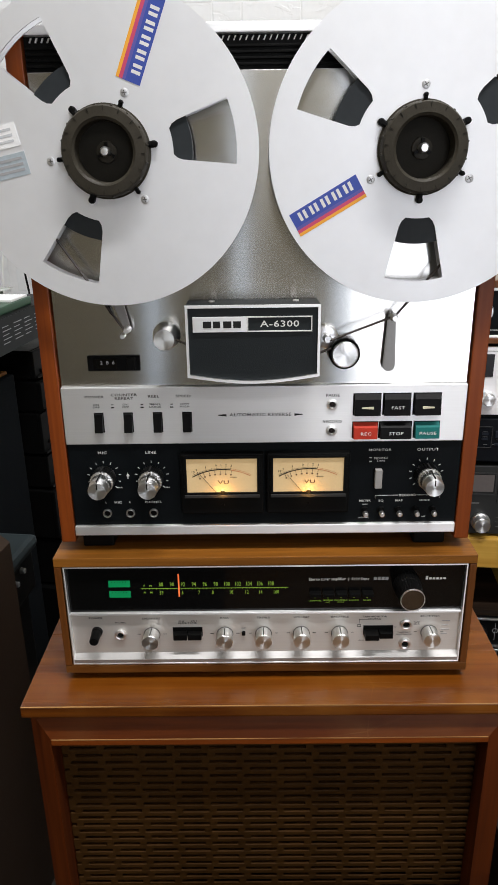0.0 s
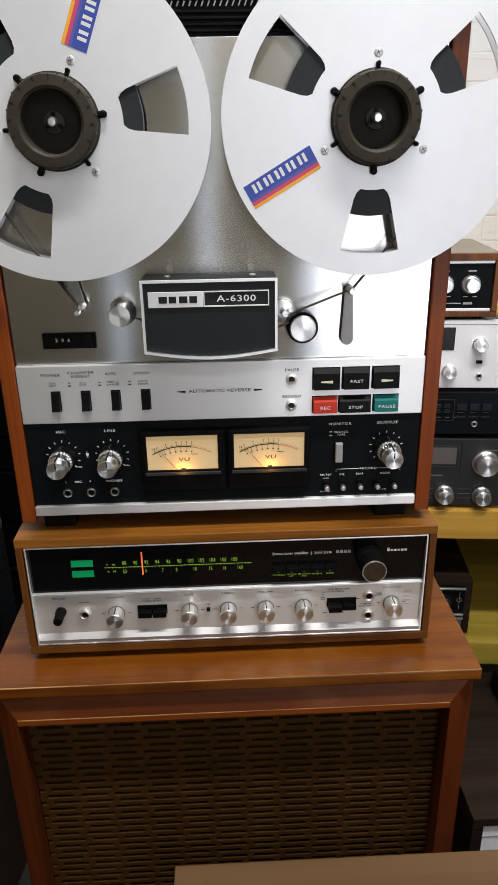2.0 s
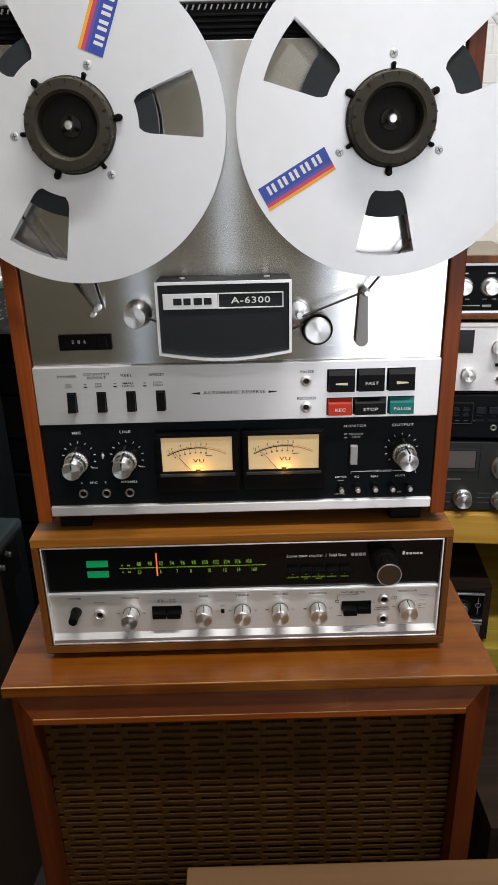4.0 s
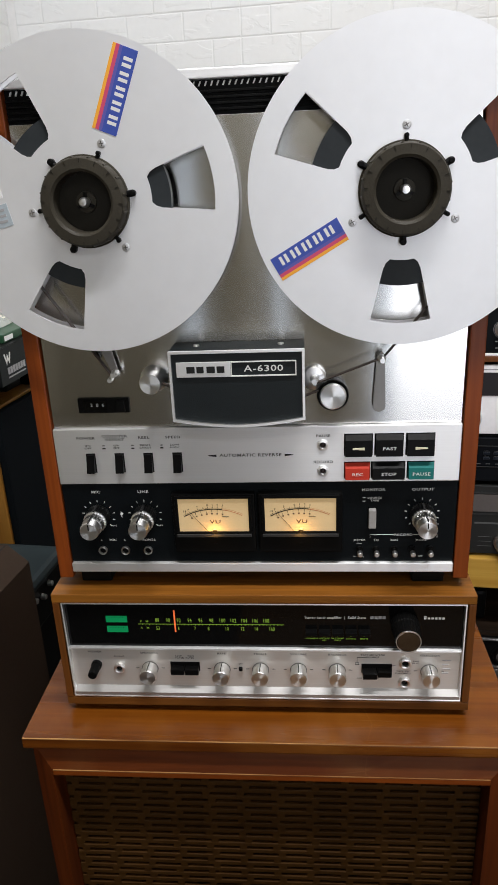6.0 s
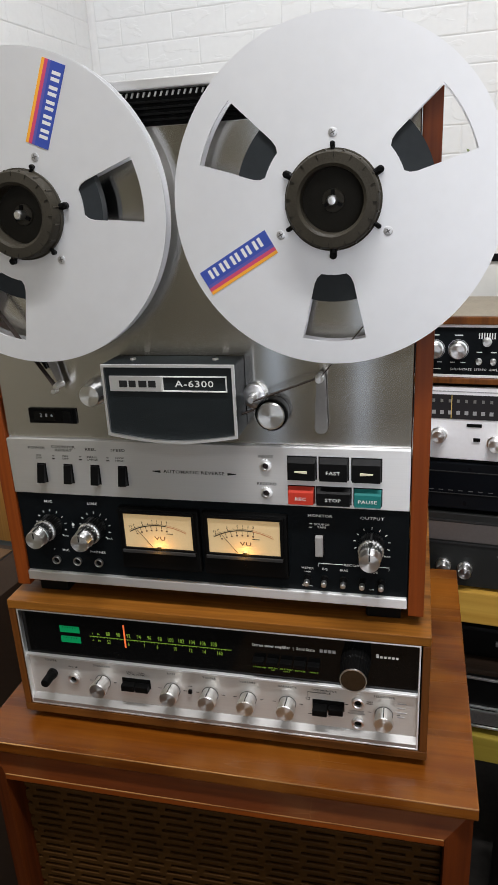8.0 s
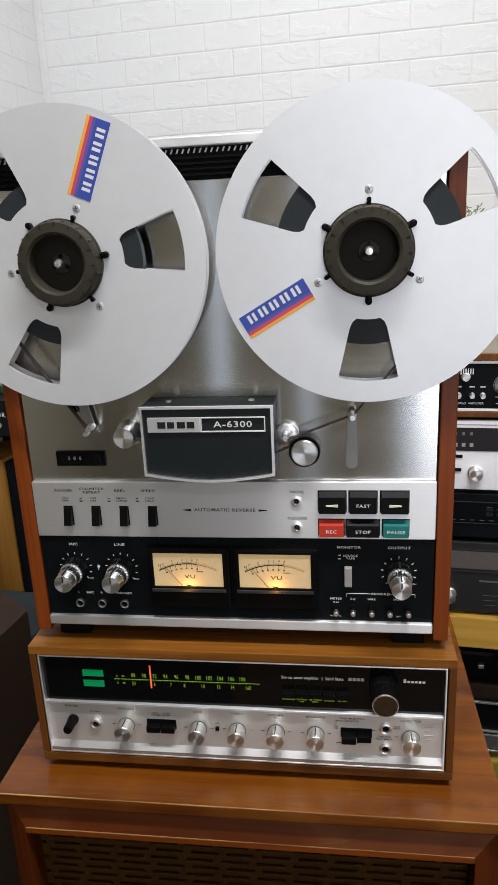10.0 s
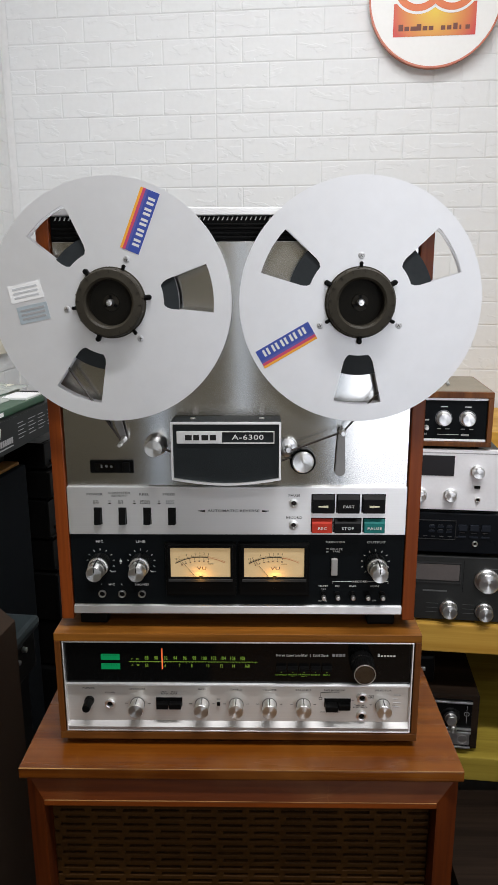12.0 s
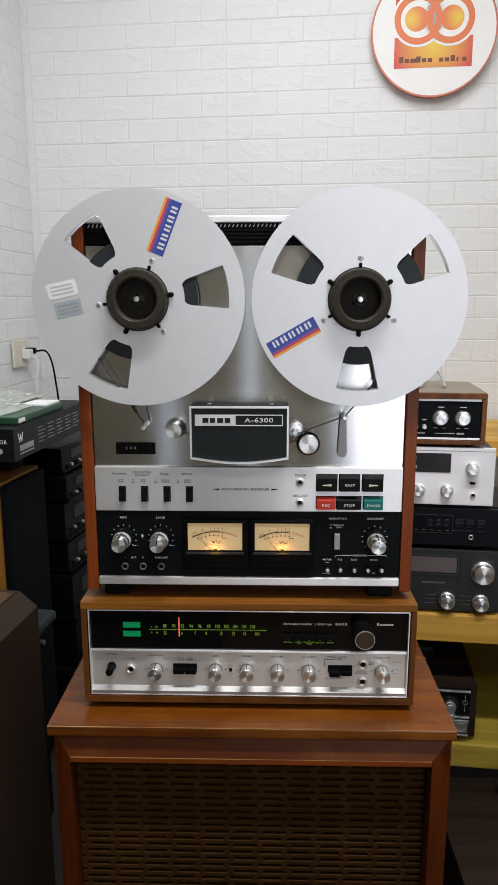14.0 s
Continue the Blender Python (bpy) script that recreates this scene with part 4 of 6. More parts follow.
for k in range(3):
    part("letter_bar", prism(on_reel(-0.1335, 1.2945, 192, 0.0725, 0.0995, -0.0130 + k * 0.0046, -0.0108 + k * 0.0046), -0.0241, -0.0238), GREY_INK, fl_l)
    part("letter_bar", prism(on_reel(-0.1335, 1.2945, 192, 0.0745, 0.1020, -0.0365 + k * 0.0046, -0.0345 + k * 0.0046), -0.0241, -0.0238), mat("pale grey ink", (0.55, 0.56, 0.58), 0.6, 0, 0), fl_l)
reel_r, fl_r = reel(0.1360, 1.2940, 30, 0.0790, "matt silver tape reel with one blue striped label")
stripe_label(0.1360, 1.2940, fl_r, 210, True)

# ---------------------------------------------------------------- receiver
rec = thing("stereo_receiver", "teak-cased stereo receiver with a lit dial, on the walnut loudspeaker", "receiver", (0, 0.08, 0.742))
# One veneer in three tones: lit top, shaded bottom and sides.
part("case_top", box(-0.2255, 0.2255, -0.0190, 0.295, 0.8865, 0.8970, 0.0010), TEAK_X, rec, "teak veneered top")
part("case_bottom", box(-0.2255, 0.2255, -0.0190, 0.295, 0.7500, 0.7600, 0.0010), TEAK_SHADED, rec)
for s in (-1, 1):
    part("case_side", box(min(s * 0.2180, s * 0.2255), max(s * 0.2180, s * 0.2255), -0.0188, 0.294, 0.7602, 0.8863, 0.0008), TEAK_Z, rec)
    for y in (0.02, 0.26):
        part("foot", turned([(0.7417, 0.012), (0.7500, 0.014)], (s * 0.19, y, 0), "z", 24), BLACK, rec, "black rubber foot")
part("case_back", box(-0.217, 0.217, 0.27, 0.29, 0.761, 0.886), BLACK, rec)
part("bezel", frame_bars(-0.2165, 0.2165, 0.7610, 0.8862, 0.0018, -0.0185, -0.004), ALU_FINE, rec, "bright aluminium bezel")
glass = part("dial_glass", box(-0.2149, 0.2149, -0.0125, -0.0060, 0.8268, 0.8842), BLACK_G, rec, "black dial glass")
part("divider", box(-0.2149, 0.2149, -0.0165, -0.0060, 0.8242, 0.8266, 0.0004), ALU_FINE, rec)
part("face_panel", box(-0.2149, 0.2149, -0.0120, -0.0060, 0.7725, 0.8240), FACE, rec, "brushed champagne control panel")
ledge = bmesh.new()
lv = [ledge.verts.new((x, y, z)) for x in (-0.2149, 0.2149) for y, z in ((-0.0120, 0.7724), (-0.0180, 0.7672), (-0.0180, 0.7630), (-0.0060, 0.7630))]
for f4 in ((0, 1, 5, 4), (1, 2, 6, 5), (2, 3, 7, 6), (3, 0, 4, 7), (0, 1, 2, 3), (4, 5, 6, 7)):
    ledge.faces.new([lv[i] for i in f4])
part("ledge", ledge, mat("satin ledge", (0.42, 0.41, 0.40), 0.5, 0.8, 0.03, 20), rec, "sloping bright ledge")
for z0, z1 in ((0.8580, 0.8660), (0.8450, 0.8530)):
    gm = part("tuning_meter", box(-0.1700, -0.1465, -0.0130, -0.0124, z0, z1), GREEN_LIT, rec, "small green lit tuning meter")
    for k in range(6):
        part("tick", box(-0.1665 + k * 0.003, -0.1659 + k * 0.003, -0.0132, -0.0129, z1 - 0.0024, z1 - 0.0008), BLACK_INK, gm)
words("F   M", 0.0034, -0.1275, -0.0128, 0.8592, DIAL_LIT, rec, wide=1.2)
words("A   M", 0.0034, -0.1275, -0.0128, 0.8508, DIAL_LIT, rec, wide=1.2)
part("dial_line", box(-0.1350, 0.0250, -0.0129, -0.0124, 0.8556, 0.8560), DIAL_LIT, rec)
for k, t in enumerate(("88", "90", "92", "94", "96", "98", "100", "102", "104", "106", "108")):
    words(t, 0.0072, -0.1130 + k * 0.0119, -0.0128, 0.8606, DIAL_LIT, rec, wide=0.62)
for x, t in ((-0.1130, "53"), (-0.0900, "6"), (-0.0720, "7"), (-0.0570, "8"), (-0.0370, "10"), (-0.0200, "12"), (-0.0050, "14"), (0.0120, "160")):
    words(t, 0.0066, x, -0.0128, 0.8502, DIAL_LIT, rec, wide=0.62)
for k in range(41):
    x = -0.134 + k * 0.0039
    part("dial_tick", box(x, x + 0.0005, -0.0129, -0.0124, 0.8545, 0.8553), DIAL_LIT, rec)
part("pointer", box(-0.0944, -0.0928, -0.0136, -0.0130, 0.8460, 0.8740), POINTER_LIT, rec, "glowing orange dial pointer")
words("Stereo tuner amplifier  |  Solid State", 0.0050, 0.0800, -0.0128, 0.8655, WHITE_INK, rec, wide=0.80)
for k in range(4):
    part("letter_bar", box(0.1175 + k * 0.0042, 0.1208 + k * 0.0042, -0.0129, -0.0124, 0.8640, 0.8675), GREY_INK, rec)
for k in range(6):
    part("letter_bar", box(0.1735 + k * 0.0038, 0.1762 + k * 0.0038, -0.0129, -0.0124, 0.8640, 0.8664 if k else 0.8682), WHITE_INK, rec)
for k, t in enumerate(("LOUDNESS", "MUTING\nOFF", "FM STEREO\nONLY", "REVERSE", "MONO")):
    x = 0.0545 + k * 0.0142
    part("push_button", box(x - 0.0060, x + 0.0060, -0.0200, -0.0120, 0.8468, 0.8510, 0.0005), BLACK, rec, "black dial push button")
    words(t, 0.0025, x, -0.0128, 0.8385 - (0.0009 if "\n" in t else 0), DIAL_LIT, rec, wide=1.05)
    part("dot", box(x - 0.0006, x + 0.0006, -0.0129, -0.0124, 0.8415, 0.8424), DIAL_LIT, rec)
tn = part("tuning_knob", turned([(0, 0.0150), (-0.010, 0.0148), (-0.012, 0.0140), (-0.030, 0.0132), (-0.031, 0.0127)], (0.1535, -0.0125, 0.8580), steps=64, ridges=1, depth=0.0004), BLACK, rec, "large black tuning knob with a bright ring")
part("knob_ring", ring_body([(-0.0300, 0.0131), (-0.0316, 0.0128), (-0.0316, 0.0120), (-0.0300, 0.0118)], (0.1535, -0.0125, 0.8580), 56), CHROME, tn, "", True)
part("knob_face", turned([(-0.0300, 0.0117), (-0.0312, 0.0113), (-0.0312, 0.0005)], (0.1535, -0.0125, 0.8580), steps=48), mat("dark turned metal", (0.13, 0.105, 0.075), 0.32, 1.0, 0.1, 200), tn)
for x, t in ((-0.1265, "SPEAKERS"), (-0.0450, "BASS"), (-0.0020, "TREBLE"), (0.0400, "VOLUME"), (0.0825, "BALANCE"), (0.1820, "SELECTOR")):
    knob(rec, x, -0.0122, 0.7968, 0.0088, 0.0175, "control_knob", fluted=False)
    words(t, 0.0033, x, -0.0123, 0.8170, GREY_PRINT, rec, wide=1.3)
    for s in (-1, 1):
        part("tick", box(x + s * 0.0145 - 0.0018, x + s * 0.0145 + 0.0018, -0.0124, -0.0119, 0.7966, 0.7970), BLACK_INK, rec)
small_knob(rec, -0.1875, -0.0120, 0.8010, 0.0052, 0.020, BLACK, "power_knob")
words("POWER", 0.0036, -0.1880, -0.0123, 0.8180, BLACK_INK, rec)
jack(rec, -0.1615, -0.0120, 0.7970, 0.0062)
words("PHONES", 0.0026, -0.1610, -0.0123, 0.8120, BLACK_INK, rec)
for cx, t in ((-0.0865, "LOW      HIGH\nFILTER  FILTER"), (0.1255, "")):
    kw = part("key_well", box(cx - 0.0165, cx + 0.0165, -0.0130, -0.0119, 0.7940, 0.8055), BLACK, rec, "pair of black rocker keys")
    for s in (-1, 1):
        lift = 0.0035 if (t == "" and s < 0) else 0.0
        part("key", box(cx + s * 0.0080 - 0.0076, cx + s * 0.0080 + 0.0076, -0.0205 - lift, -0.0128, 0.7935, 0.8010, 0.0008), BLACK, kw)
    if t:
        words(t, 0.0026, cx, -0.0123, 0.8120, BLACK_INK, rec)
part("slide_switch", box(-0.0262, -0.0222, -0.0150, -0.0119, 0.7955, 0.7995, 0.0004), BLACK, rec)
words("OFF", 0.0022, -0.0242, -0.0123, 0.8035, BLACK_INK, rec)
words("TAPE MONITOR\nSOURCE", 0.0030, 0.1210, -0.0123, 0.8155, BLACK_INK, rec)
words("TAPE REC\nPLAY BACK", 0.0028, 0.1545, -0.0123, 0.7945, BLACK_INK, rec)
words("PLAY BACK", 0.0026, 0.1200, -0.0123, 0.7860, BLACK_INK, rec)
words("TAPE\nHEAD", 0.0024, 0.1675, -0.0123, 0.8080, BLACK_INK, rec)
for x0, x1, z in ((0.1040, 0.1140, 0.8135), (0.1040, 0.1100, 0.7860), (0.1420, 0.1460, 0.8030)):
    part("printed_rule", box(x0, x1, -0.0124, -0.0119, z, z + 0.0004), BLACK_INK, rec)
part("printed_rule", box(0.1040, 0.1044, -0.0124, -0.0119, 0.8080, 0.8139), BLACK_INK, rec)
part("printed_mark", frame_bars(0.1020, 0.1062, 0.8040, 0.8070, 0.0004, -0.0124, -0.0119, 0), BLACK_INK, rec)
for z in (0.8075, 0.7820):
    jack(rec, 0.1560, -0.0120, z, 0.0064)
for k in range(4):
    part("letter_bar", box(0.1955, 0.2025 + 0.002 * (k % 2), -0.0124, -0.0119, 0.7940 + k * 0.0055, 0.7948 + k * 0.0055), GREY_INK, rec)

# ---------------------------------------------------------------- loudspeaker under the receiver
ls = thing("loudspeaker", "large worn walnut loudspeaker with dark grille, standing on the floor", "loudspeaker", (0, 0.16, 0))
part("top_board", box(-0.2660, 0.2745, -0.0642, 0.392, 0.7270, 0.7415, 0.0018), CAB_TOP, ls, "worn walnut top board")
part("worn_edge", box(-0.2652, 0.2737, -0.0644, -0.0630, 0.7405, 0.7417, 0.0004), CAB_EDGE, ls, "rubbed light edge")
part("cabinet_body", box(-0.2597, 0.2704, -0.018, 0.385, 0.04, 0.7268, 0.001), CAB_Z, ls)
part("plinth", box(-0.245, 0.250, 0.0, 0.37, 0.0, 0.0398), BLACK, ls)


def bevelled_member(pts_out, pts_in):
    """A frame member with a mitred slope from its outer edge back to the inner edge."""
    bm = bmesh.new()
    a = [bm.verts.new(p) for p in pts_out]
    b = [bm.verts.new(p) for p in pts_in]
    c = [bm.verts.new((p[0], -0.0182, p[2])) for p in pts_out]
    d = [bm.verts.new((p[0], -0.0182, p[2])) for p in pts_in]
    for q in ((a[0], a[1], b[1], b[0]), (a[0], a[1], c[1], c[0]), (b[0], b[1], d[1], d[0]), (c[0], c[1], d[1], d[0]), (a[0], b[0], d[0], c[0]), (a[1], b[1], d[1], c[1])):
        bm.faces.new(q)
    return bm


XL, XR, IL, IR, ZO, ZI = -0.2605, 0.2712, -0.2385, 0.2445, 0.7268, 0.6948
part("frame_top", bevelled_member([(XL, -0.0520, ZO), (XR, -0.0520, ZO)], [(IL, -0.0612, ZI), (IR, -0.0612, ZI)]), CAB_RAIL, ls, "scuffed bevelled walnut rail")
part("frame_lip", box(IL + 0.0002, IR - 0.0002, -0.0620, -0.0184, 0.6865, 0.6945, 0.0012), CAB_X, ls)
part("worn_edge", box(IL + 0.001, IR - 0.001, -0.0622, -0.0611, 0.6937, 0.6949, 0.0003), CAB_EDGE, ls, "rubbed light edge")
part("frame_post", bevelled_member([(XL, -0.0520, ZO), (XL, -0.0520, 0.04)], [(IL, -0.0612, ZI), (IL, -0.0600, 0.04)]), CAB_Z, ls, "bevelled walnut post")
part("frame_post", bevelled_member([(XR, -0.0520, ZO), (XR, -0.0520, 0.04)], [(IR, -0.0612, ZI), (IR, -0.0600, 0.04)]), CAB_Z, ls, "bevelled walnut post")
part("grille_cloth", box(IL, IR, -0.0285, -0.0183, 0.06, 0.6863), CLOTH, ls, "dark cloth behind the grille")
slat_mesh = None
rows, PITCH = 58, 0.0107
for k in range(rows):
    z = 0.6830 - k * PITCH
    if slat_mesh is None:
        so = part("slat", box(IL + 0.001, IR - 0.001, -0.0345, -0.0305, z - 0.0032, z + 0.0032, 0.0009, segments=1), GRILLE, ls, "brown grille slat")
        slat_mesh = so
    else:
        o = new("slat", slat_mesh.data)
        o.parent = ls
        o.location = (0, 0, -k * PITCH)
bridges = bmesh.new()
for k in range(rows):
    z = 0.6830 - (k + 0.5) * PITCH
    for c in range(13):
        x = IL + 0.001 + c * 0.0405 + (0.0065 if k % 2 else 0.0)
        if x < IR - 0.011:
            vs = [bridges.verts.new((x + dx, y, z + dz)) for y in (-0.0344, -0.0306) for dx, dz in ((0, -0.0030), (0.0088, -0.0030), (0.0088, 0.0030), (0, 0.0030))]
            for f4 in ((0, 1, 2, 3), (4, 5, 6, 7), (0, 1, 5, 4), (1, 2, 6, 5), (2, 3, 7, 6), (3, 0, 4, 7)):
                bridges.faces.new([vs[i] for i in f4])
tagged(part("grille_web", bridges, GRILLE, ls), kind="stuff")

# ---------------------------------------------------------------- shelf with stacked amplifiers, beside the loudspeaker
SHELF = pose(0.40, 0.45, 0, 0, 0, -6)
WHITE_MET = mat("pale silver paint", (0.90, 0.89, 0.91), 0.45, 0.0, 0.015, 20)
GREY_MET = mat("charcoal metal", (0.019, 0.020, 0.019), 0.45, 0.2, 0.06, 30, 0.1, 700)
DARK_WIN = mat("smoked window", (0.03, 0.028, 0.03), 0.12, 0, 0)
DIM_INK = mat("dim grey ink", (0.11, 0.11, 0.11), 0.6, 0, 0)
WINDOW_EDGE = mat("dark window edge", (0.05, 0.05, 0.05), 0.4, 0.5, 0)
KEY_FACE = mat("blue black key", (0.016, 0.019, 0.026), 0.35, 0, 0.05, 60)
DUSTY = mat("dusty beige top", (0.22, 0.19, 0.145), 0.8, 0, 0.08, 30)


def local_thing(name, label, category, frame_m, z, group="", kind=""):
    return thing(name, label, category, m=frame_m @ Matrix.Translation((0, 0, z)), group=group, kind=kind)


sh = local_thing("wall_shelf", "long yellow pine shelf board carrying stacked amplifiers", "shelf", SHELF, 0)
part("shelf_board", box(-0.34, 0.95, -0.012, 0.62, 0.6110, 0.6700, 0.003), PINE, sh, "thick yellow pine board")
part("shelf_post", box(0.88, 0.94, 0.5, 0.56, 0.0, 0.6108, 0.002), PINE_Z, sh, "upright pine post")
part("shelf_post", box(-0.33, -0.27, 0.5, 0.56, 0.0, 0.6108, 0.002), PINE_Z, sh, "upright pine post")
bench = local_thing("low_bench", "low yellow pine bench under the shelf", "bench", SHELF, 0)
# Same pine as the shelf, coloured dimmer for the shade under it.
part("bench_top", box(-0.30, 0.95, -0.010, 0.58, 0.3270, 0.3800, 0.003), PINE_SHADED, bench, "thick pine bench top")
part("back_board", box(-0.30, 0.95, 0.5802, 0.600, 0.30, 0.6105, 0.002), PINE_DIM, bench, "pine back board with shade in its colour")
for x, y in ((-0.27, 0.02), (0.88, 0.02), (-0.27, 0.36), (0.88, 0.36)):
    part("leg", box(x, x + 0.035, y, y + 0.035, 0.0, 0.3268, 0.001), BLACK, bench, "black leg")

# charcoal amplifier
u = local_thing("amplifier", "charcoal amplifier with three large silver knobs on the pine shelf", "amplifier", SHELF, 0.6700, "stacked hi-fi units")
part("case", box(-0.30, 0.092, 0.004, 0.30, 0.008, 0.134, 0.002), GREY_MET, u)
part("front_panel", box(-0.302, 0.094, -0.004, 0.0038, 0.006, 0.136, 0.0015), GREY_MET, u, "charcoal front panel")
part("window", box(-0.26, 0.006, -0.0056, -0.0038, 0.088, 0.120), mat("smoky grey window", (0.12, 0.105, 0.10), 0.2, 0, 0.03, 20), u, "smoked meter window")
part("window_trim", frame_bars(-0.264, 0.010, 0.082, 0.124, 0.0022, -0.0062, -0.0040, 0), WINDOW_EDGE, u)
part("panel_groove", box(0.0135, 0.0142, -0.0046, -0.0040, 0.066, 0.130), BLACK, u)
for x, z, r in ((0.057, 0.091, 0.0200), (-0.010, 0.030, 0.0145), (0.056, 0.028, 0.0145), (-0.108, 0.039, 0.0105), (-0.142, 0.041, 0.0105)):
    small_knob(u, x, -0.004, z, r, 0.020)
for k in range(3):
    for x in (-0.052, 0.016):
        part("printed_rule", box(x, x + 0.022, -0.0045, -0.0040, 0.021 + k * 0.009, 0.0216 + k * 0.009), DIM_INK, u)
part("letter_bar", box(-0.060, -0.015, -0.0045, -0.0040, 0.064, 0.067), DIM_INK, u)
part("letter_bar", box(0.050, 0.080, -0.0045, -0.0040, 0.1135, 0.1150), DIM_INK, u)
for x in (-0.26, 0.05):
    part("foot", turned([(0.0, 0.013), (0.008, 0.014)], (x, 0.03, 0.0), "z", 20), BLACK, u)

# black player
u = local_thing("disc_player", "slim black hi-fi component on the charcoal amplifier", "hi-fi component", SHELF, 0.8042, "stacked hi-fi units")
part("case", box(-0.31, 0.108, 0.006, 0.28, 0.012, 0.090, 0.002), BLACK, u)
part("front_panel", box(-0.312, 0.110, -0.004, 0.0058, 0.010, 0.088, 0.002), mat("satin black face", (0.006, 0.007, 0.009), 0.3, 0, 0.05, 40), u, "satin black front panel")
part("display", box(-0.26, -0.008, -0.0052, -0.0038, 0.038, 0.072), mat("smoked display", (0.003, 0.004, 0.006), 0.35, 0, 0.05, 40), u, "dark display")
part("display_rim", frame_bars(-0.262, -0.006, 0.036, 0.074, 0.0010, -0.0060, -0.0040, 0.0003), WINDOW_EDGE, u, "thin display rim")
for x in (-0.050, -0.034, -0.018):
    for z in (0.052, 0.061):
        part("button", box(x - 0.0052, x + 0.0052, -0.0072, -0.0050, z - 0.0022, z + 0.0022, 0.0006), KEY_FACE, u)
        part("printed_rule", box(x - 0.004, x + 0.004, -0.0057, -0.0051, z + 0.0036, z + 0.0041), DIM_INK, u)
for k in range(3):
    x = 0.006 + k * 0.021
    part("button", box(x - 0.0080, x + 0.0080, -0.0085, -0.0040, 0.055, 0.067, 0.0010), KEY_FACE, u, "square blue black button")
    part("printed_rule", box(x - 0.005, x + 0.005, -0.0045, -0.0040, 0.0500, 0.0508), DIM_INK, u)
for k in range(12):
    part("printed_rule", box(-0.17 + k * 0.015, -0.163 + k * 0.015, -0.0058, -0.0051, 0.0415, 0.0425), DIM_INK, u)
for k in range(3):
    x = 0.006 + k * 0.021
    part("button", box(x - 0.0075, x + 0.0075, -0.0062, -0.0040, 0.0405, 0.0440, 0.0006), KEY_FACE, u)
jack(u, 0.030, -0.0042, 0.030, 0.0052)
for x in (-0.26, 0.03):
    part("foot", turned([(0.0, 0.016), (0.012, 0.018)], (x, 0.03, 0.0), "z", 24), BLACK, u)

# pale silver tuner amplifier
u = local_thing("tuner_amplifier", "pale silver tuner amplifier with a dark dial window", "amplifier", SHELF, 0.8944, "stacked hi-fi units")
part("case", box(-0.31, 0.066, 0.004, 0.27, 0.006, 0.117, 0.002), GREY_MET, u)
part("front_panel", box(-0.312, 0.068, -0.004, 0.0038, 0.004, 0.120, 0.0018), WHITE_MET, u, "pale silver front panel")
part("top_line", box(-0.312, 0.068, -0.0045, -0.0039, 0.1125, 0.1137), GREY_INK, u)
part("dial_window", box(-0.29, -0.016, -0.0052, -0.0038, 0.070, 0.108), DARK_WIN, u, "dark dial window")
for k in range(8):
    part("dial_number", box(-0.17 + k * 0.012, -0.1645 + k * 0.012, -0.0056, -0.0051, 0.077, 0.083), GREY_INK, u)
    part("dial_number", box(-0.17 + k * 0.012, -0.1660 + k * 0.012, -0.0056, -0.0051, 0.096, 0.101), mat("dim ink", (0.16, 0.16, 0.15), 0.6, 0, 0), u)
part("pointer", box(-0.142, -0.1408, -0.0058, -0.0051, 0.071, 0.107), mat("yellow pointer", (0.7, 0.5, 0.12), 0.5, 0, 0), u)
for x, z, r in ((0.025, 0.080, 0.0105), (-0.075, 0.034, 0.0105), (-0.021, 0.034, 0.0105), (-0.158, 0.044, 0.0105)):
    small_knob(u, x, -0.004, z, r, 0.018)
part("name_badge", box(-0.118, -0.096, -0.0052, -0.0040, 0.058, 0.063), BLACK, u)
for x, z in ((0.027, 0.050), (-0.102, 0.038)):
    part("slide_switch", box(x - 0.005, x + 0.005, -0.0070, -0.0040, z - 0.0025, z + 0.0025, 0.0004), BLACK, u)
jack(u, 0.029, -0.0042, 0.026, 0.0048)
for x in (-0.26, 0.03):
    part("foot", turned([(0.0, 0.012), (0.006, 0.013)], (x, 0.03, 0.0), "z", 20), BLACK, u)

# small wooden-cased amplifier on top
u = local_thing("small_amplifier", "small amplifier in a brown wooden case with a black face", "amplifier", SHELF, 1.0144, "stacked hi-fi units")
part("case_top", box(-0.265, 0.045, -0.008, 0.20, 0.095, 0.1060, 0.001), TEAK_Z, u, "brown veneered case top")
part("dust_top", box(-0.262, 0.042, -0.002, 0.199, 0.1061, 0.1066), DUSTY, u, "dusty beige top surface")
part("case_bottom", box(-0.265, 0.045, -0.008, 0.20, 0.006, 0.0145, 0.001), TEAK_Z, u)
for x0, x1 in ((-0.265, -0.256), (0.036, 0.045)):
    part("case_side", box(x0, x1, -0.0078, 0.20, 0.0147, 0.0948, 0.0008), TEAK_Z, u)
part("front_panel", box(-0.2558, 0.0358, -0.001, 0.006, 0.0147, 0.0948), PANEL_B, u, "black front panel")
part("trim", box(-0.2558, 0.0358, -0.0030, -0.0008, 0.0900, 0.0946, 0.0005), ALU_FINE, u, "bright trim")
part("trim", box(-0.2558, 0.0358, -0.0030, -0.0008, 0.0150, 0.0190, 0.0005), ALU_FINE, u, "bright trim")
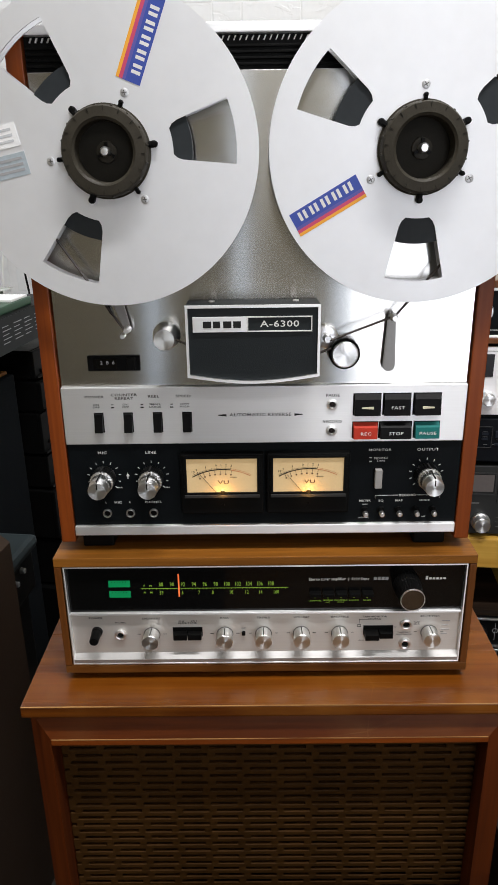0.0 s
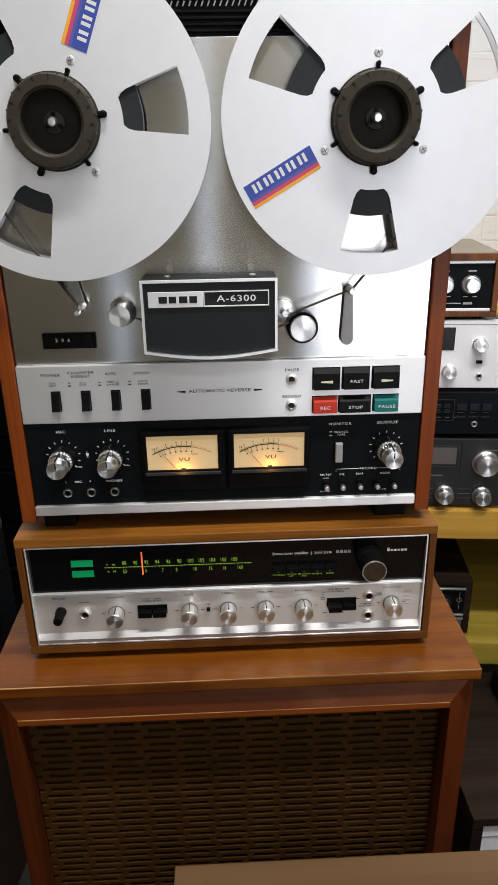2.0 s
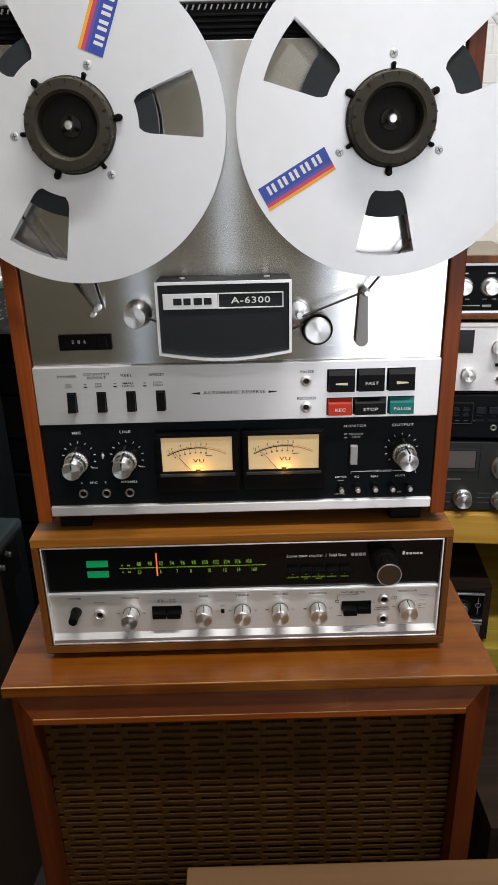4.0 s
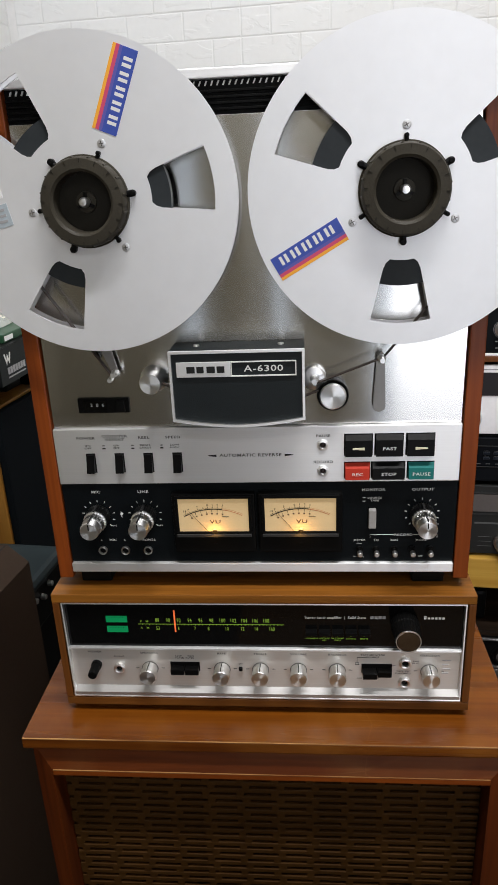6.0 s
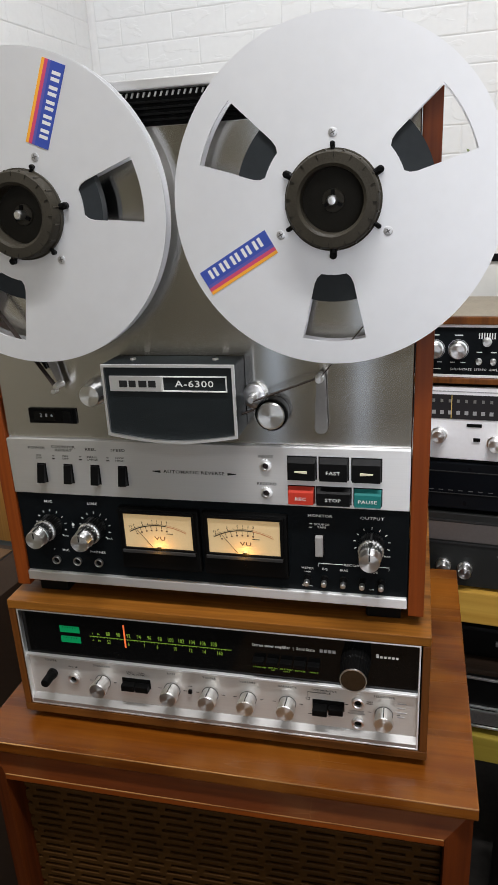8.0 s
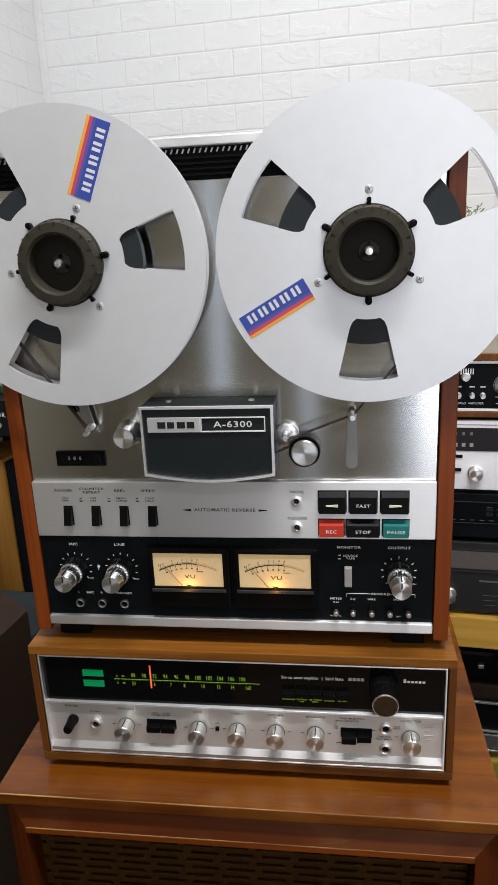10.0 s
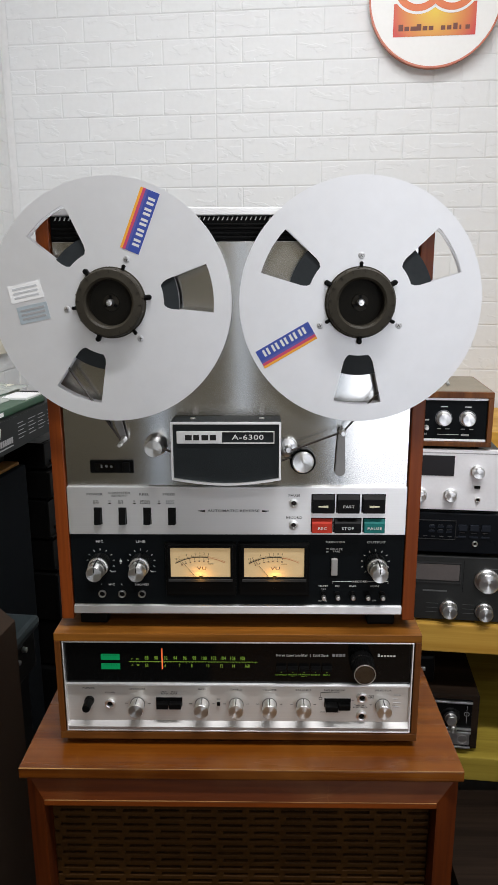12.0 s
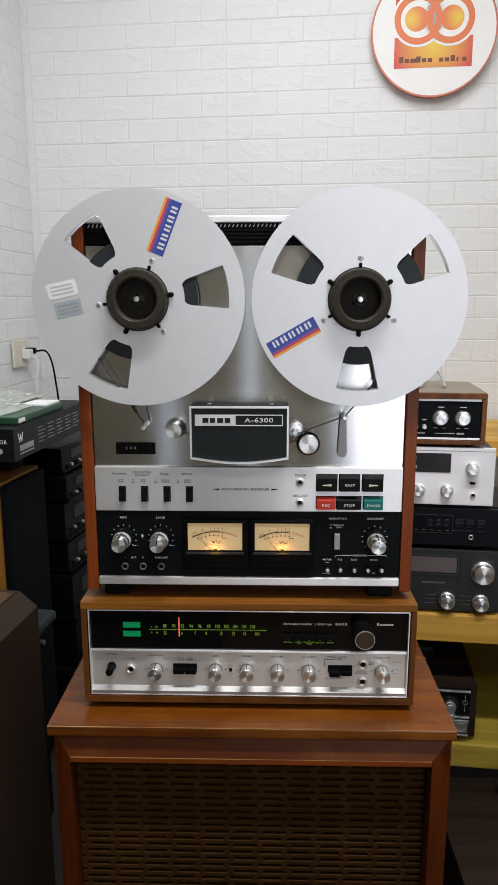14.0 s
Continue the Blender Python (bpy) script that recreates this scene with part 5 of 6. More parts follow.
for x in (-0.040, 0.002, -0.136, -0.170):
    part("knob_ring", ring_body([(0, 0.0150), (-0.0006, 0.0150), (-0.0006, 0.0143), (0, 0.0143)], (x, -0.001, 0.057), 40), GREY_INK, u)
    small_knob(u, x, -0.001, 0.057, 0.0114, 0.018)
    part("letter_bar", box(x - 0.006, x + 0.006, -0.0016, -0.0009, 0.0775, 0.0790), WHITE_INK, u)
    part("letter_bar", box(x - 0.011, x - 0.004, -0.0016, -0.0009, 0.0370, 0.0380), WHITE_INK, u)
    part("letter_bar", box(x + 0.004, x + 0.011, -0.0016, -0.0009, 0.0370, 0.0380), WHITE_INK, u)
for k in range(7):
    part("slider_mark", box(-0.108 + k * 0.0036, -0.1064 + k * 0.0036, -0.0016, -0.0009, 0.073, 0.082), WHITE_INK, u)
small_knob(u, -0.096, -0.001, 0.069, 0.0058, 0.010)
for x in (-0.106, -0.086, -0.070):
    small_knob(u, x, -0.001, 0.040, 0.0038, 0.012)
    part("letter_bar", box(x - 0.004, x + 0.004, -0.0016, -0.0009, 0.0525, 0.0540), WHITE_INK, u)
words("SOLID-STATE  STEREO  AMPLIFIER", 0.0048, -0.107, -0.0015, 0.0270, WHITE_INK, u, wide=1.0)
part("printed_rule", box(-0.050, -0.012, -0.0016, -0.0009, 0.0265, 0.0275), WHITE_INK, u)
part("printed_rule", box(-0.235, -0.160, -0.0016, -0.0009, 0.0265, 0.0275), WHITE_INK, u)
part("letter_bar", box(-0.008, 0.006, -0.0016, -0.0009, 0.0250, 0.0285), WHITE_INK, u)
for x in (-0.24, 0.02):
    part("foot", turned([(0.0, 0.010), (0.006, 0.011)], (x, 0.02, 0.0), "z", 16), BLACK, u)

# tall white cabinet behind the stack, with a flowering plant on it
u = local_thing("white_cabinet", "tall white metal cabinet with a black slot, behind the amplifiers", "cabinet", SHELF, 0.6700)
WHITE_BOX = mat("white enamel", (0.78, 0.78, 0.75), 0.4, 0, 0.02, 10)
part("body", box(-0.26, -0.006, 0.25, 0.50, 0.0, 0.565, 0.006), WHITE_BOX, u)
part("lid", box(-0.264, -0.002, 0.244, 0.505, 0.5655, 0.585, 0.004), WHITE_BOX, u, "white lid")
part("slot", box(-0.20, -0.007, 0.246, 0.2498, 0.504, 0.517), BLACK, u, "black slot")
for x in (-0.045, -0.025):
    part("button", turned([(0, 0.0055), (-0.004, 0.005), (-0.005, 0.003)], (x, 0.25, 0.540), steps=18), CHROME, u)
u = local_thing("power_cord", "grey cable looped on top of the small amplifier", "cable", SHELF, 1.1212)
part("cord", pipe(curve_points([(-0.075, 0.05, 0.003), (-0.06, 0.10, 0.02), (-0.045, 0.12, 0.034), (-0.028, 0.11, 0.022), (-0.026, 0.06, 0.003)]), 0.0028), mat("grey cable", (0.35, 0.35, 0.34), 0.5, 0, 0), u)
plant = local_thing("flowering_plant", "small plant with orange blossoms and green sprigs on white cabinet", "plant", SHELF, 1.2552)
random.seed(4)
part("pot", turned([(0, 0.020), (0.018, 0.025), (0.021, 0.026), (0.019, 0.022)], (-0.125, 0.37, 0), "z", 24), mat("terracotta pot", (0.4, 0.16, 0.08), 0.7, 0, 0.08, 40), plant, "terracotta pot", True)
petals, leaves = bmesh.new(), bmesh.new()
for k in range(26):
    c = Vector((-0.125 + random.uniform(-0.022, 0.045), 0.37 + random.uniform(-0.03, 0.03), 0.012 + random.uniform(0, 0.034)))
    for j in range(5):
        a, r = random.uniform(0, 6.28), random.uniform(0.006, 0.011)
        n = Vector((math.cos(a), random.uniform(-0.7, 0.7), math.sin(a)))
        s = n.orthogonal().normalized()
        petals.faces.new([petals.verts.new(c + p) for p in (Vector((0, 0, 0)), n * r * 0.6 + s * r * 0.5, n * r * 1.2, n * r * 0.6 - s * r * 0.5)])
for k in range(34):
    c = Vector((-0.125 + random.uniform(-0.015, 0.02), 0.37 + random.uniform(-0.02, 0.02), 0.02))
    d = Vector((random.uniform(-0.5, 0.9), random.uniform(-0.4, 0.4), random.uniform(0.5, 1.3))).normalized()
    pipe(curve_points([c, c + d * 0.03, c + d * 0.055 + Vector((random.uniform(-0.012, 0.02), 0, 0.004)), c + d * random.uniform(0.06, 0.095)], 8), 0.0007, leaves, 4)
    for j in range(5):
        q = c + d * random.uniform(0.03, 0.085)
        n = Vector((random.uniform(-1, 1), random.uniform(-1, 1), random.uniform(-0.3, 1))).normalized()
        s = n.orthogonal().normalized()
        leaves.faces.new([leaves.verts.new(q + p) for p in (Vector((0, 0, 0)), n * 0.004 + s * 0.0018, n * 0.009, n * 0.004 - s * 0.0018)])
part("blossom", petals, mat("orange petal", (0.75, 0.20, 0.02), 0.6, 0, 0.15, 90), plant, "orange blossoms")
part("foliage", leaves, mat("green sprig", (0.14, 0.18, 0.06), 0.6, 0, 0.2, 90), plant, "thin green sprigs")

ledge_m = pose(0.95, 1.36, 0, 0, 0, -5)
u = thing("wall_table", "pine table standing against the brick wall", "table", m=ledge_m)
part("table_top", box(-0.40, 0.9, -0.20, 0.20, 0.835, 0.885, 0.003), PINE, u, "pine table top")
for x in (-0.38, 0.83):
    for y in (-0.18, 0.13):
        part("leg", box(x, x + 0.05, y, y + 0.05, 0.0, 0.8348, 0.002), PINE_Z, u)

# receiver on the low bench
u = local_thing("old_receiver", "old receiver in dark wooden case with chrome trim", "receiver", SHELF, 0.3800)
part("case", box(-0.30, 0.065, 0.004, 0.30, 0.010, 0.130, 0.003), DARK_WOOD, u, "dark wooden case")
part("front_panel", box(-0.29, 0.050, -0.002, 0.0038, 0.018, 0.121, 0.001), BLACK, u, "black front panel")
for z in (0.119, 0.060, 0.052, 0.019):
    part("chrome_trim", box(-0.29, 0.050, -0.0060, -0.0020, z - 0.003, z + 0.001, 0.0006), CHROME, u, "chrome trim strip")
part("lower_panel", box(-0.29, 0.048, -0.0040, -0.0020, 0.023, 0.050), CHROME_D, u)
small_knob(u, 0.008, -0.002, 0.086, 0.0165, 0.010, KNURL)
small_knob(u, 0.008, -0.010, 0.086, 0.0105, 0.012, CHROME_D)
small_knob(u, 0.012, -0.010, 0.068, 0.0070, 0.014)
part("printed_ring", ring_body([(0, 0.0050), (-0.0004, 0.0050), (-0.0004, 0.0044), (0, 0.0044)], (0.040, -0.0021, 0.092), 24), GREY_INK, u)
part("printed_rule", box(0.0397, 0.0403, -0.0026, -0.0021, 0.072, 0.110), GREY_INK, u)
part("badge", ring_body([(0, 0.010), (-0.001, 0.010), (-0.001, 0.009), (0, 0.009)], (0.034, -0.0041, 0.036), 24), CHROME, u)
for x in (-0.26, 0.04):
    part("foot", turned([(0.0, 0.012), (0.010, 0.013)], (x, 0.03, 0.0), "z", 16), BLACK, u)
u = local_thing("black_case", "closed black case lying on the old receiver", "case", SHELF, 0.5102)
part("body", box(-0.24, -0.02, 0.04, 0.28, 0.0, 0.062, 0.008), BLACK, u)
part("latch", box(-0.050, -0.040, 0.034, 0.0398, 0.030, 0.038, 0.001), CHROME_D, u)

# dark unit on the floor beside the loudspeaker
u = thing("floor_cabinet", "dark brown hi-fi cabinet with a silver face, standing on the floor", "cabinet", (0.58, 0.26, 0))
part("top_board", box(0.370, 0.80, 0.107, 0.44, 0.283, 0.300, 0.002), DARK_WOOD, u, "dark brown top")
part("side_board", box(0.370, 0.388, 0.107, 0.44, 0.0, 0.2828, 0.001), DARK_WOOD, u)
part("side_board", box(0.782, 0.80, 0.107, 0.44, 0.0, 0.2828, 0.001), DARK_WOOD, u)
part("back_board", box(0.3885, 0.7815, 0.42, 0.438, 0.0, 0.2828), BLACK, u)
part("face_plate", box(0.3885, 0.7815, 0.112, 0.125, 0.03, 0.2825), WHITE_MET, u, "pale silver face")
part("face_line", box(0.3885, 0.7815, 0.1105, 0.1118, 0.256, 0.2575), GREY_INK, u)
part("badge", frame_bars(0.428, 0.440, 0.264, 0.276, 0.0012, 0.1105, 0.1118, 0), GREY_INK, u)
part("plinth", box(0.3885, 0.7815, 0.118, 0.20, 0.0, 0.0298), BLACK, u)
u = thing("black_device", "small black device lying on the dark cabinet", "device", (0.60, 0.30, 0.3002))
part("body", box(0.50, 0.72, 0.20, 0.40, 0.3002, 0.352, 0.012), BLACK, u)
for k in range(4):
    part("button", turned([(0, 0.005), (0.002, 0.004)], (0.54 + k * 0.03, 0.26, 0.352), "z", 14), CHROME_D, u)

# low table in front of the loudspeaker
u = thing("low_table", "brown laminate table top standing in front of the loudspeaker", "table", (0.25, -0.4, 0))
part("table_top", box(-0.0640, 0.62, -0.62, -0.170, 0.572, 0.600, 0.002), BROWN_TOP, u, "brown laminate top")
for x in (-0.05, 0.575):
    for y in (-0.605, -0.215):
        part("leg", box(x, x + 0.03, y, y + 0.03, 0.0, 0.5718, 0.002), DARK_WOOD, u)

# ---------------------------------------------------------------- hi-fi and boxes along the other wall
LEFT = pose(-0.565, 0.690, 0, 0, 0, 84)
SPK = pose(-0.612, 0.745, 0, 0, 0, 82)
PAPER = mat("printed paper", (0.62, 0.60, 0.50), 0.7, 0, 0.15, 30)
u = thing("bookshelf_speaker", "oak veneered loudspeaker with a black cloth front, standing on the floor", "loudspeaker", m=SPK)
part("cabinet", box(0.0, 0.215, 0.020, 0.30, 0.0, 0.8550, 0.003), OAK, u, "oak veneered cabinet")
part("grille", box(0.004, 0.211, 0.0, 0.0195, 0.03, 0.850, 0.006), mat("black grille cloth", (0.004, 0.0055, 0.007), 0.85, 0, 0.15, 60, 0.4, 900), u, "black cloth grille")
u = thing("plastic_tray", "flat pale plastic sleeve lying on the oak loudspeaker", "plastic sleeve", m=SPK @ Matrix.Translation((0, 0, 0.8552)))
part("sleeve", box(0.02, 0.14, 0.11, 0.29, 0.0, 0.010, 0.004), mat("frosted plastic", (0.62, 0.62, 0.60), 0.3, 0, 0.05, 30), u)
part("slip", box(0.03, 0.12, 0.13, 0.20, 0.0102, 0.012), PAPER, u)
u = thing("black_case", "flat black case between the loudspeaker and a cardboard box", "case", m=SPK @ Matrix.Translation((0, 0, 0.8552)))
part("body", box(0.145, 0.212, 0.06, 0.28, 0.0, 0.0695, 0.004), BLACK, u)
part("seam", box(0.1445, 0.2125, 0.0595, 0.2805, 0.034, 0.036), BLACK_INK, u)

CARTON = mat("dark printed carton", (0.008, 0.0085, 0.009), 0.45, 0, 0.06, 20)
CARTON_G = mat("grey printed carton", (0.018, 0.021, 0.021), 0.42, 0, 0.06, 20)
u = thing("carton", "black printed cardboard box lying flat on a black case", "box", m=LEFT @ Matrix.Translation((0, 0, 0.9252)))
part("body", box(0.0, 0.50, 0.0, 0.36, 0.0, 0.0780, 0.0015), CARTON, u)
part("long_face", box(0.001, 0.499, -0.0012, -0.0002, 0.001, 0.077), CARTON_G, u, "grey printed side")
part("emblem", prism([(0.022, 0.064), (0.030, 0.040), (0.036, 0.052), (0.042, 0.040), (0.050, 0.064), (0.045, 0.064), (0.041, 0.050), (0.036, 0.062), (0.031, 0.050), (0.027, 0.064)], -0.0018, -0.0005), WHITE_INK, u)
for k in range(7):
    part("letter_bar", box(0.030 + k * 0.011, 0.0385 + k * 0.011, -0.0018, -0.0005, 0.020, 0.034), GREY_INK, u)
part("letter_bar", box(0.030, 0.105, -0.0018, -0.0005, 0.012, 0.015), GREY_INK, u)
for c in range(6):
    for r in range(5):
        part("letter_bar", box(0.135 + c * 0.058, 0.135 + c * 0.058 + 0.030 + 0.012 * ((c + r) % 2), -0.0018, -0.0005, 0.022 + r * 0.009, 0.0236 + r * 0.009), GREY_INK, u)
end = Matrix(((0, 0, -1, -0.0008), (-1, 0, 0, 0.105), (0, 1, 0, 0.047), (0, 0, 0, 1)))
words("DIGITAL AUDIO PROCESSOR", 0.0135, 0, 0, 0, WHITE_INK, u, m=end, wide=0.95)
for k in range(4):
    part("round_icon", turned([(-0.0010, 0.0068), (0.0, 0.0068)], (-0.0002, 0.034 + k * 0.0165, 0.025), "x", 20), GREY_INK, u)
part("label", box(-0.0012, -0.0002, 0.16, 0.21, 0.016, 0.040), PALE_LBL, u)

u = thing("green_case", "slim green plastic case lying on the cardboard box", "case", m=LEFT @ Matrix.Translation((0, 0, 1.0034)))
part("body", box(0.06, 0.34, 0.015, 0.13, 0.0, 0.018, 0.003), mat("dark green plastic", (0.02, 0.075, 0.035), 0.35, 0, 0.06, 40), u)
part("label", box(0.065, 0.10, 0.0142, 0.0149, 0.004, 0.014), PALE_LBL, u)
part("paper_slip", box(0.24, 0.33, 0.02, 0.09, 0.0182, 0.024, 0.001), PALE_LBL, u)


def crumpled(x0, x1, y0, y1, z, height, seed, n=36):
    """A crumpled sheet: a domed grid with creases, closed below by its own rim."""
    bm = bmesh.new()
    grid = []
    for i in range(n + 1):
        row = []
        for j in range(n + 1):
            a, b = i / n, j / n
            dome = (math.sin(math.pi * a) * math.sin(math.pi * b)) ** 0.45
            p = Vector((x0 + (x1 - x0) * a, y0 + (y1 - y0) * b, 0))
            crease = abs(noise.noise(p * 22 + Vector((seed, 0, 0)))) + 0.5 * abs(noise.noise(p * 60 + Vector((0, seed, 0))))
            row.append(bm.verts.new((p.x + 0.01 * noise.noise(p * 15), p.y + 0.01 * noise.noise(p * 17 + Vector((3, 1, 0))), z + 0.0006 + dome * height * (0.45 + 1.1 * crease))))
        grid.append(row)
    for i in range(n):
        for j in range(n):
            bm.faces.new((grid[i][j], grid[i + 1][j], grid[i + 1][j + 1], grid[i][j + 1]))
    return bm


def clear_film():
    m = mat("clear plastic film", (0.58, 0.62, 0.57), 0.12, 0, 0.03, 30)
    b = m.node_tree.nodes["Principled BSDF"]
    b.inputs["Transmission Weight"].default_value, b.inputs["IOR"].default_value = 0.35, 1.25
    return m


FILM = clear_film()
for k, (x0, x1, y0, y1, h) in enumerate(((0.02, 0.27, 0.06, 0.34, 0.020), (0.20, 0.48, 0.12, 0.35, 0.018))):
    u = thing("plastic_bag", "crumpled clear plastic bag lying on the cardboard box", "plastic bag", m=LEFT @ Matrix.Translation((0, 0, 1.0036 + (0.0185 if k else 0.0185))), group="plastic bags on the box")
    part("film", crumpled(x0, x1, y0, y1, 0.0, h, k * 7 + 2), FILM, u, smooth=True)
    part("content", box(x0 + 0.03, x1 - 0.03, y0 + 0.03, y1 - 0.03, 0.0, 0.008, 0.002), PAPER, u)
u = thing("document_folder", "flat pale folder under the plastic bags", "folder", m=LEFT @ Matrix.Translation((0, 0, 1.0034)))
part("cover", box(0.02, 0.46, 0.14, 0.345, 0.0, 0.018, 0.002), mat("pale green card", (0.50, 0.54, 0.47), 0.6, 0, 0.06, 20), u)
part("edge", box(0.018, 0.0198, 0.15, 0.335, 0.004, 0.014), PAPER, u)

# black hi-fi stack in the corner
STACK = pose(-0.555, 1.05, 0, 0, 0, 80)
zs = 0.0
for k, h in enumerate((0.20, 0.15, 0.15, 0.10, 0.12, 0.085, 0.080)):
    dx, dy = random.uniform(-0.01, 0.01), random.uniform(-0.006, 0.012)
    u = thing("hifi_component", "black hi-fi component with small buttons, in a stack on the floor", "hi-fi component", m=STACK @ Matrix.Translation((dx, dy, zs)), group="black hi-fi stack")
    part("case", box(0.0, 0.42, 0.006, 0.30, 0.006, h - 0.002, 0.003), BLACK, u)
    part("front_panel", box(-0.002, 0.422, -0.004, 0.0058, 0.008, h - 0.003, 0.003), BLACK, u, "black front panel")
    part("display", box(0.06, 0.26, -0.0052, -0.0041, h * 0.5, h * 0.82), BLACK_G, u)
    for j in range(4):
        small_knob(u, 0.03 + j * 0.028, -0.004, h * 0.28, 0.005, 0.006, CHROME_D if j % 2 else BLACK, "button")
    part("lower_lip", box(0.0, 0.42, -0.0100, -0.0041, 0.008, 0.014, 0.001), BLACK, u)
    for x in (0.04, 0.38):
        part("foot", turned([(0.0, 0.013), (0.006, 0.014)], (x, 0.04, 0.0), "z", 14), BLACK, u)
    zs += h

# black mixer with a grey lid, low between the boxes
MIX = pose(-0.532, 0.395, 0, 0, 0, 84)
u = thing("mixer_case", "black audio mixer with a grey lid on a black stand", "mixer", m=MIX)
part("stand", box(0.0, 0.29, 0.02, 0.30, 0.0, 0.43, 0.004), BLACK, u)
part("body", box(-0.01, 0.295, 0.0, 0.31, 0.4302, 0.530, 0.006), BLACK, u)
part("lid", box(-0.015, 0.300, -0.015, 0.315, 0.5302, 0.5590, 0.012), mat("grey green plastic", (0.028, 0.037, 0.040), 0.35, 0, 0.06, 30), u, "grey green plastic lid")
part("label", box(0.03, 0.07, -0.0012, -0.0002, 0.495, 0.518), PALE_LBL, u)
for j in range(5):
    small_knob(u, 0.09 + j * 0.035, 0.0, 0.505 - 0.012 * (j % 2), 0.006, 0.010, CHROME_D)

# large brown cabinet nearest the wall
BIG = pose(-0.408, 0.335, 0, 0, 0, 83)
u = thing("brown_cabinet", "large dark brown cabinet with a magazine lying on it", "cabinet", m=BIG)
prof = [(0.0, 0.0), (0.0, 0.728), (0.034, 0.757), (0.50, 0.757), (0.50, 0.0)]
body = bmesh.new()
for f4 in ([(-0.78, *p) for p in prof], [(0.0, *p) for p in prof][::-1]):
    body.faces.new([body.verts.new(v) for v in f4])
for i in range(5):
    a, b = prof[i], prof[(i + 1) % 5]
    body.faces.new([body.verts.new(v) for v in ((-0.78, *a), (-0.78, *b), (0.0, *b), (0.0, *a))])
bmesh.ops.remove_doubles(body, verts=body.verts[:], dist=0.0001)
CAB_BROWN = mat("brown vinyl", (0.042, 0.027, 0.018), 0.45, 0, 0.06, 25, 0.15, 300)
part("body", body, CAB_BROWN, u, "dark brown body")
part("top_inset", box(-0.765, -0.014, 0.0385, 0.48, 0.7572, 0.7590, 0.0008), BROWN_TOP, u, "brown top panel")
part("edge_groove", box(-0.775, -0.004, 0.0355, 0.0375, 0.7571, 0.7576), BLACK_INK, u)
u = thing("magazine", "printed magazine lying open on the brown cabinet", "magazine", m=BIG @ pose(-0.165, 0.160, 0.7592, 0, 0, 6))
part("cover", box(-0.11, 0.11, -0.10, 0.10, 0.0, 0.003, 0.0008), mat("yellowed print", (0.52, 0.46, 0.22), 0.7, 0, 0.35, 45), u, "yellowed printed page")
part("picture", box(-0.09, 0.02, -0.085, 0.0, 0.0031, 0.0036), mat("faded print", (0.42, 0.44, 0.24), 0.7, 0, 0.3, 40), u)

# wall socket with plugs and cords
SOCK = ROOM @ pose(0, 0, 0, 0, 0, 90) @ Matrix.Translation((-0.195, -0.006, 1.118))
u = thing("wall_socket", "cream wall socket with a white and a black plug", "socket", m=SOCK)
part("plate", box(-0.055, 0.055, -0.010, 0.0, -0.046, 0.046, 0.003), mat("cream plastic", (0.72, 0.68, 0.56), 0.4, 0, 0.03, 40), u)
part("plug", box(0.0, 0.034, -0.040, -0.0102, -0.020, 0.014, 0.005), CABLE_W, u, "white plug")
part("plug", box(0.030, 0.052, -0.045, -0.0102, -0.004, 0.018, 0.005), BLACK, u, "black plug")
part("cord", pipe(curve_points([(0.017, -0.040, -0.012), (0.020, -0.060, -0.030), (0.012, -0.055, -0.10), (0.002, -0.05, -0.25), (-0.02, -0.05, -0.42)]), 0.0035), CABLE_W, u, "white cord")
part("cord", pipe(curve_points([(0.045, -0.045, 0.006), (0.06, -0.075, 0.004), (0.085, -0.085, -0.04), (0.10, -0.09, -0.12), (0.12, -0.09, -0.22), (0.13, -0.09, -0.42)]), 0.0035), BLACK, u, "black cord")

# round sign on the brick wall
SIGN = ROOM @ Matrix.Translation((1.403, -0.010, 2.151))
u = thing("round_sign", "round white sign with a red edge and an orange ring emblem", "sign", m=SIGN)
part("disc", turned([(0.0, 0.196), (-0.022, 0.198), (-0.024, 0.196), (-0.024, 0.0005)], (0, 0, 0), steps=96), mat("white acrylic", (0.83, 0.82, 0.80), 0.35, 0, 0.01, 10), u, "white disc")
part("edge_band", ring_body([(-0.001, 0.1985), (-0.022, 0.2000), (-0.0252, 0.2000), (-0.0252, 0.1945), (-0.0245, 0.1945), (-0.001, 0.1970)], (0, 0, 0), 96), mat("red orange edge", (0.55, 0.16, 0.09), 0.4, 0, 0.08, 30), u, "red orange edge")


def emblem_paint(name, inner, outer, radius, centre):
    """Print that blends from one ink to another away from a point of the sign."""
    m = bpy.data.materials.new(name)
    m.use_nodes = True
    nt = m.node_tree
    tc, d, rp = nt.nodes.new("ShaderNodeTexCoord"), nt.nodes.new("ShaderNodeVectorMath"), nt.nodes.new("ShaderNodeValToRGB")
    d.operation = "DISTANCE"
    d.inputs[1].default_value = centre
    nt.links.new(tc.outputs["Object"], d.inputs[0])
    k = nt.nodes.new("ShaderNodeMath")
    k.operation, k.inputs[1].default_value = "DIVIDE", radius
    nt.links.new(d.outputs["Value"], k.inputs[0])
    nt.links.new(k.outputs[0], rp.inputs[0])
    rp.color_ramp.elements[0].color, rp.color_ramp.elements[1].color = (*inner, 1), (*outer, 1)
    nt.links.new(rp.outputs[0], nt.nodes["Principled BSDF"].inputs["Base Color"])
    nt.nodes["Principled BSDF"].inputs["Roughness"].default_value = 0.4
    return m


RED_P, YEL_P, ORA_P = (0.62, 0.05, 0.03), (0.80, 0.55, 0.03), (0.72, 0.16, 0.03)
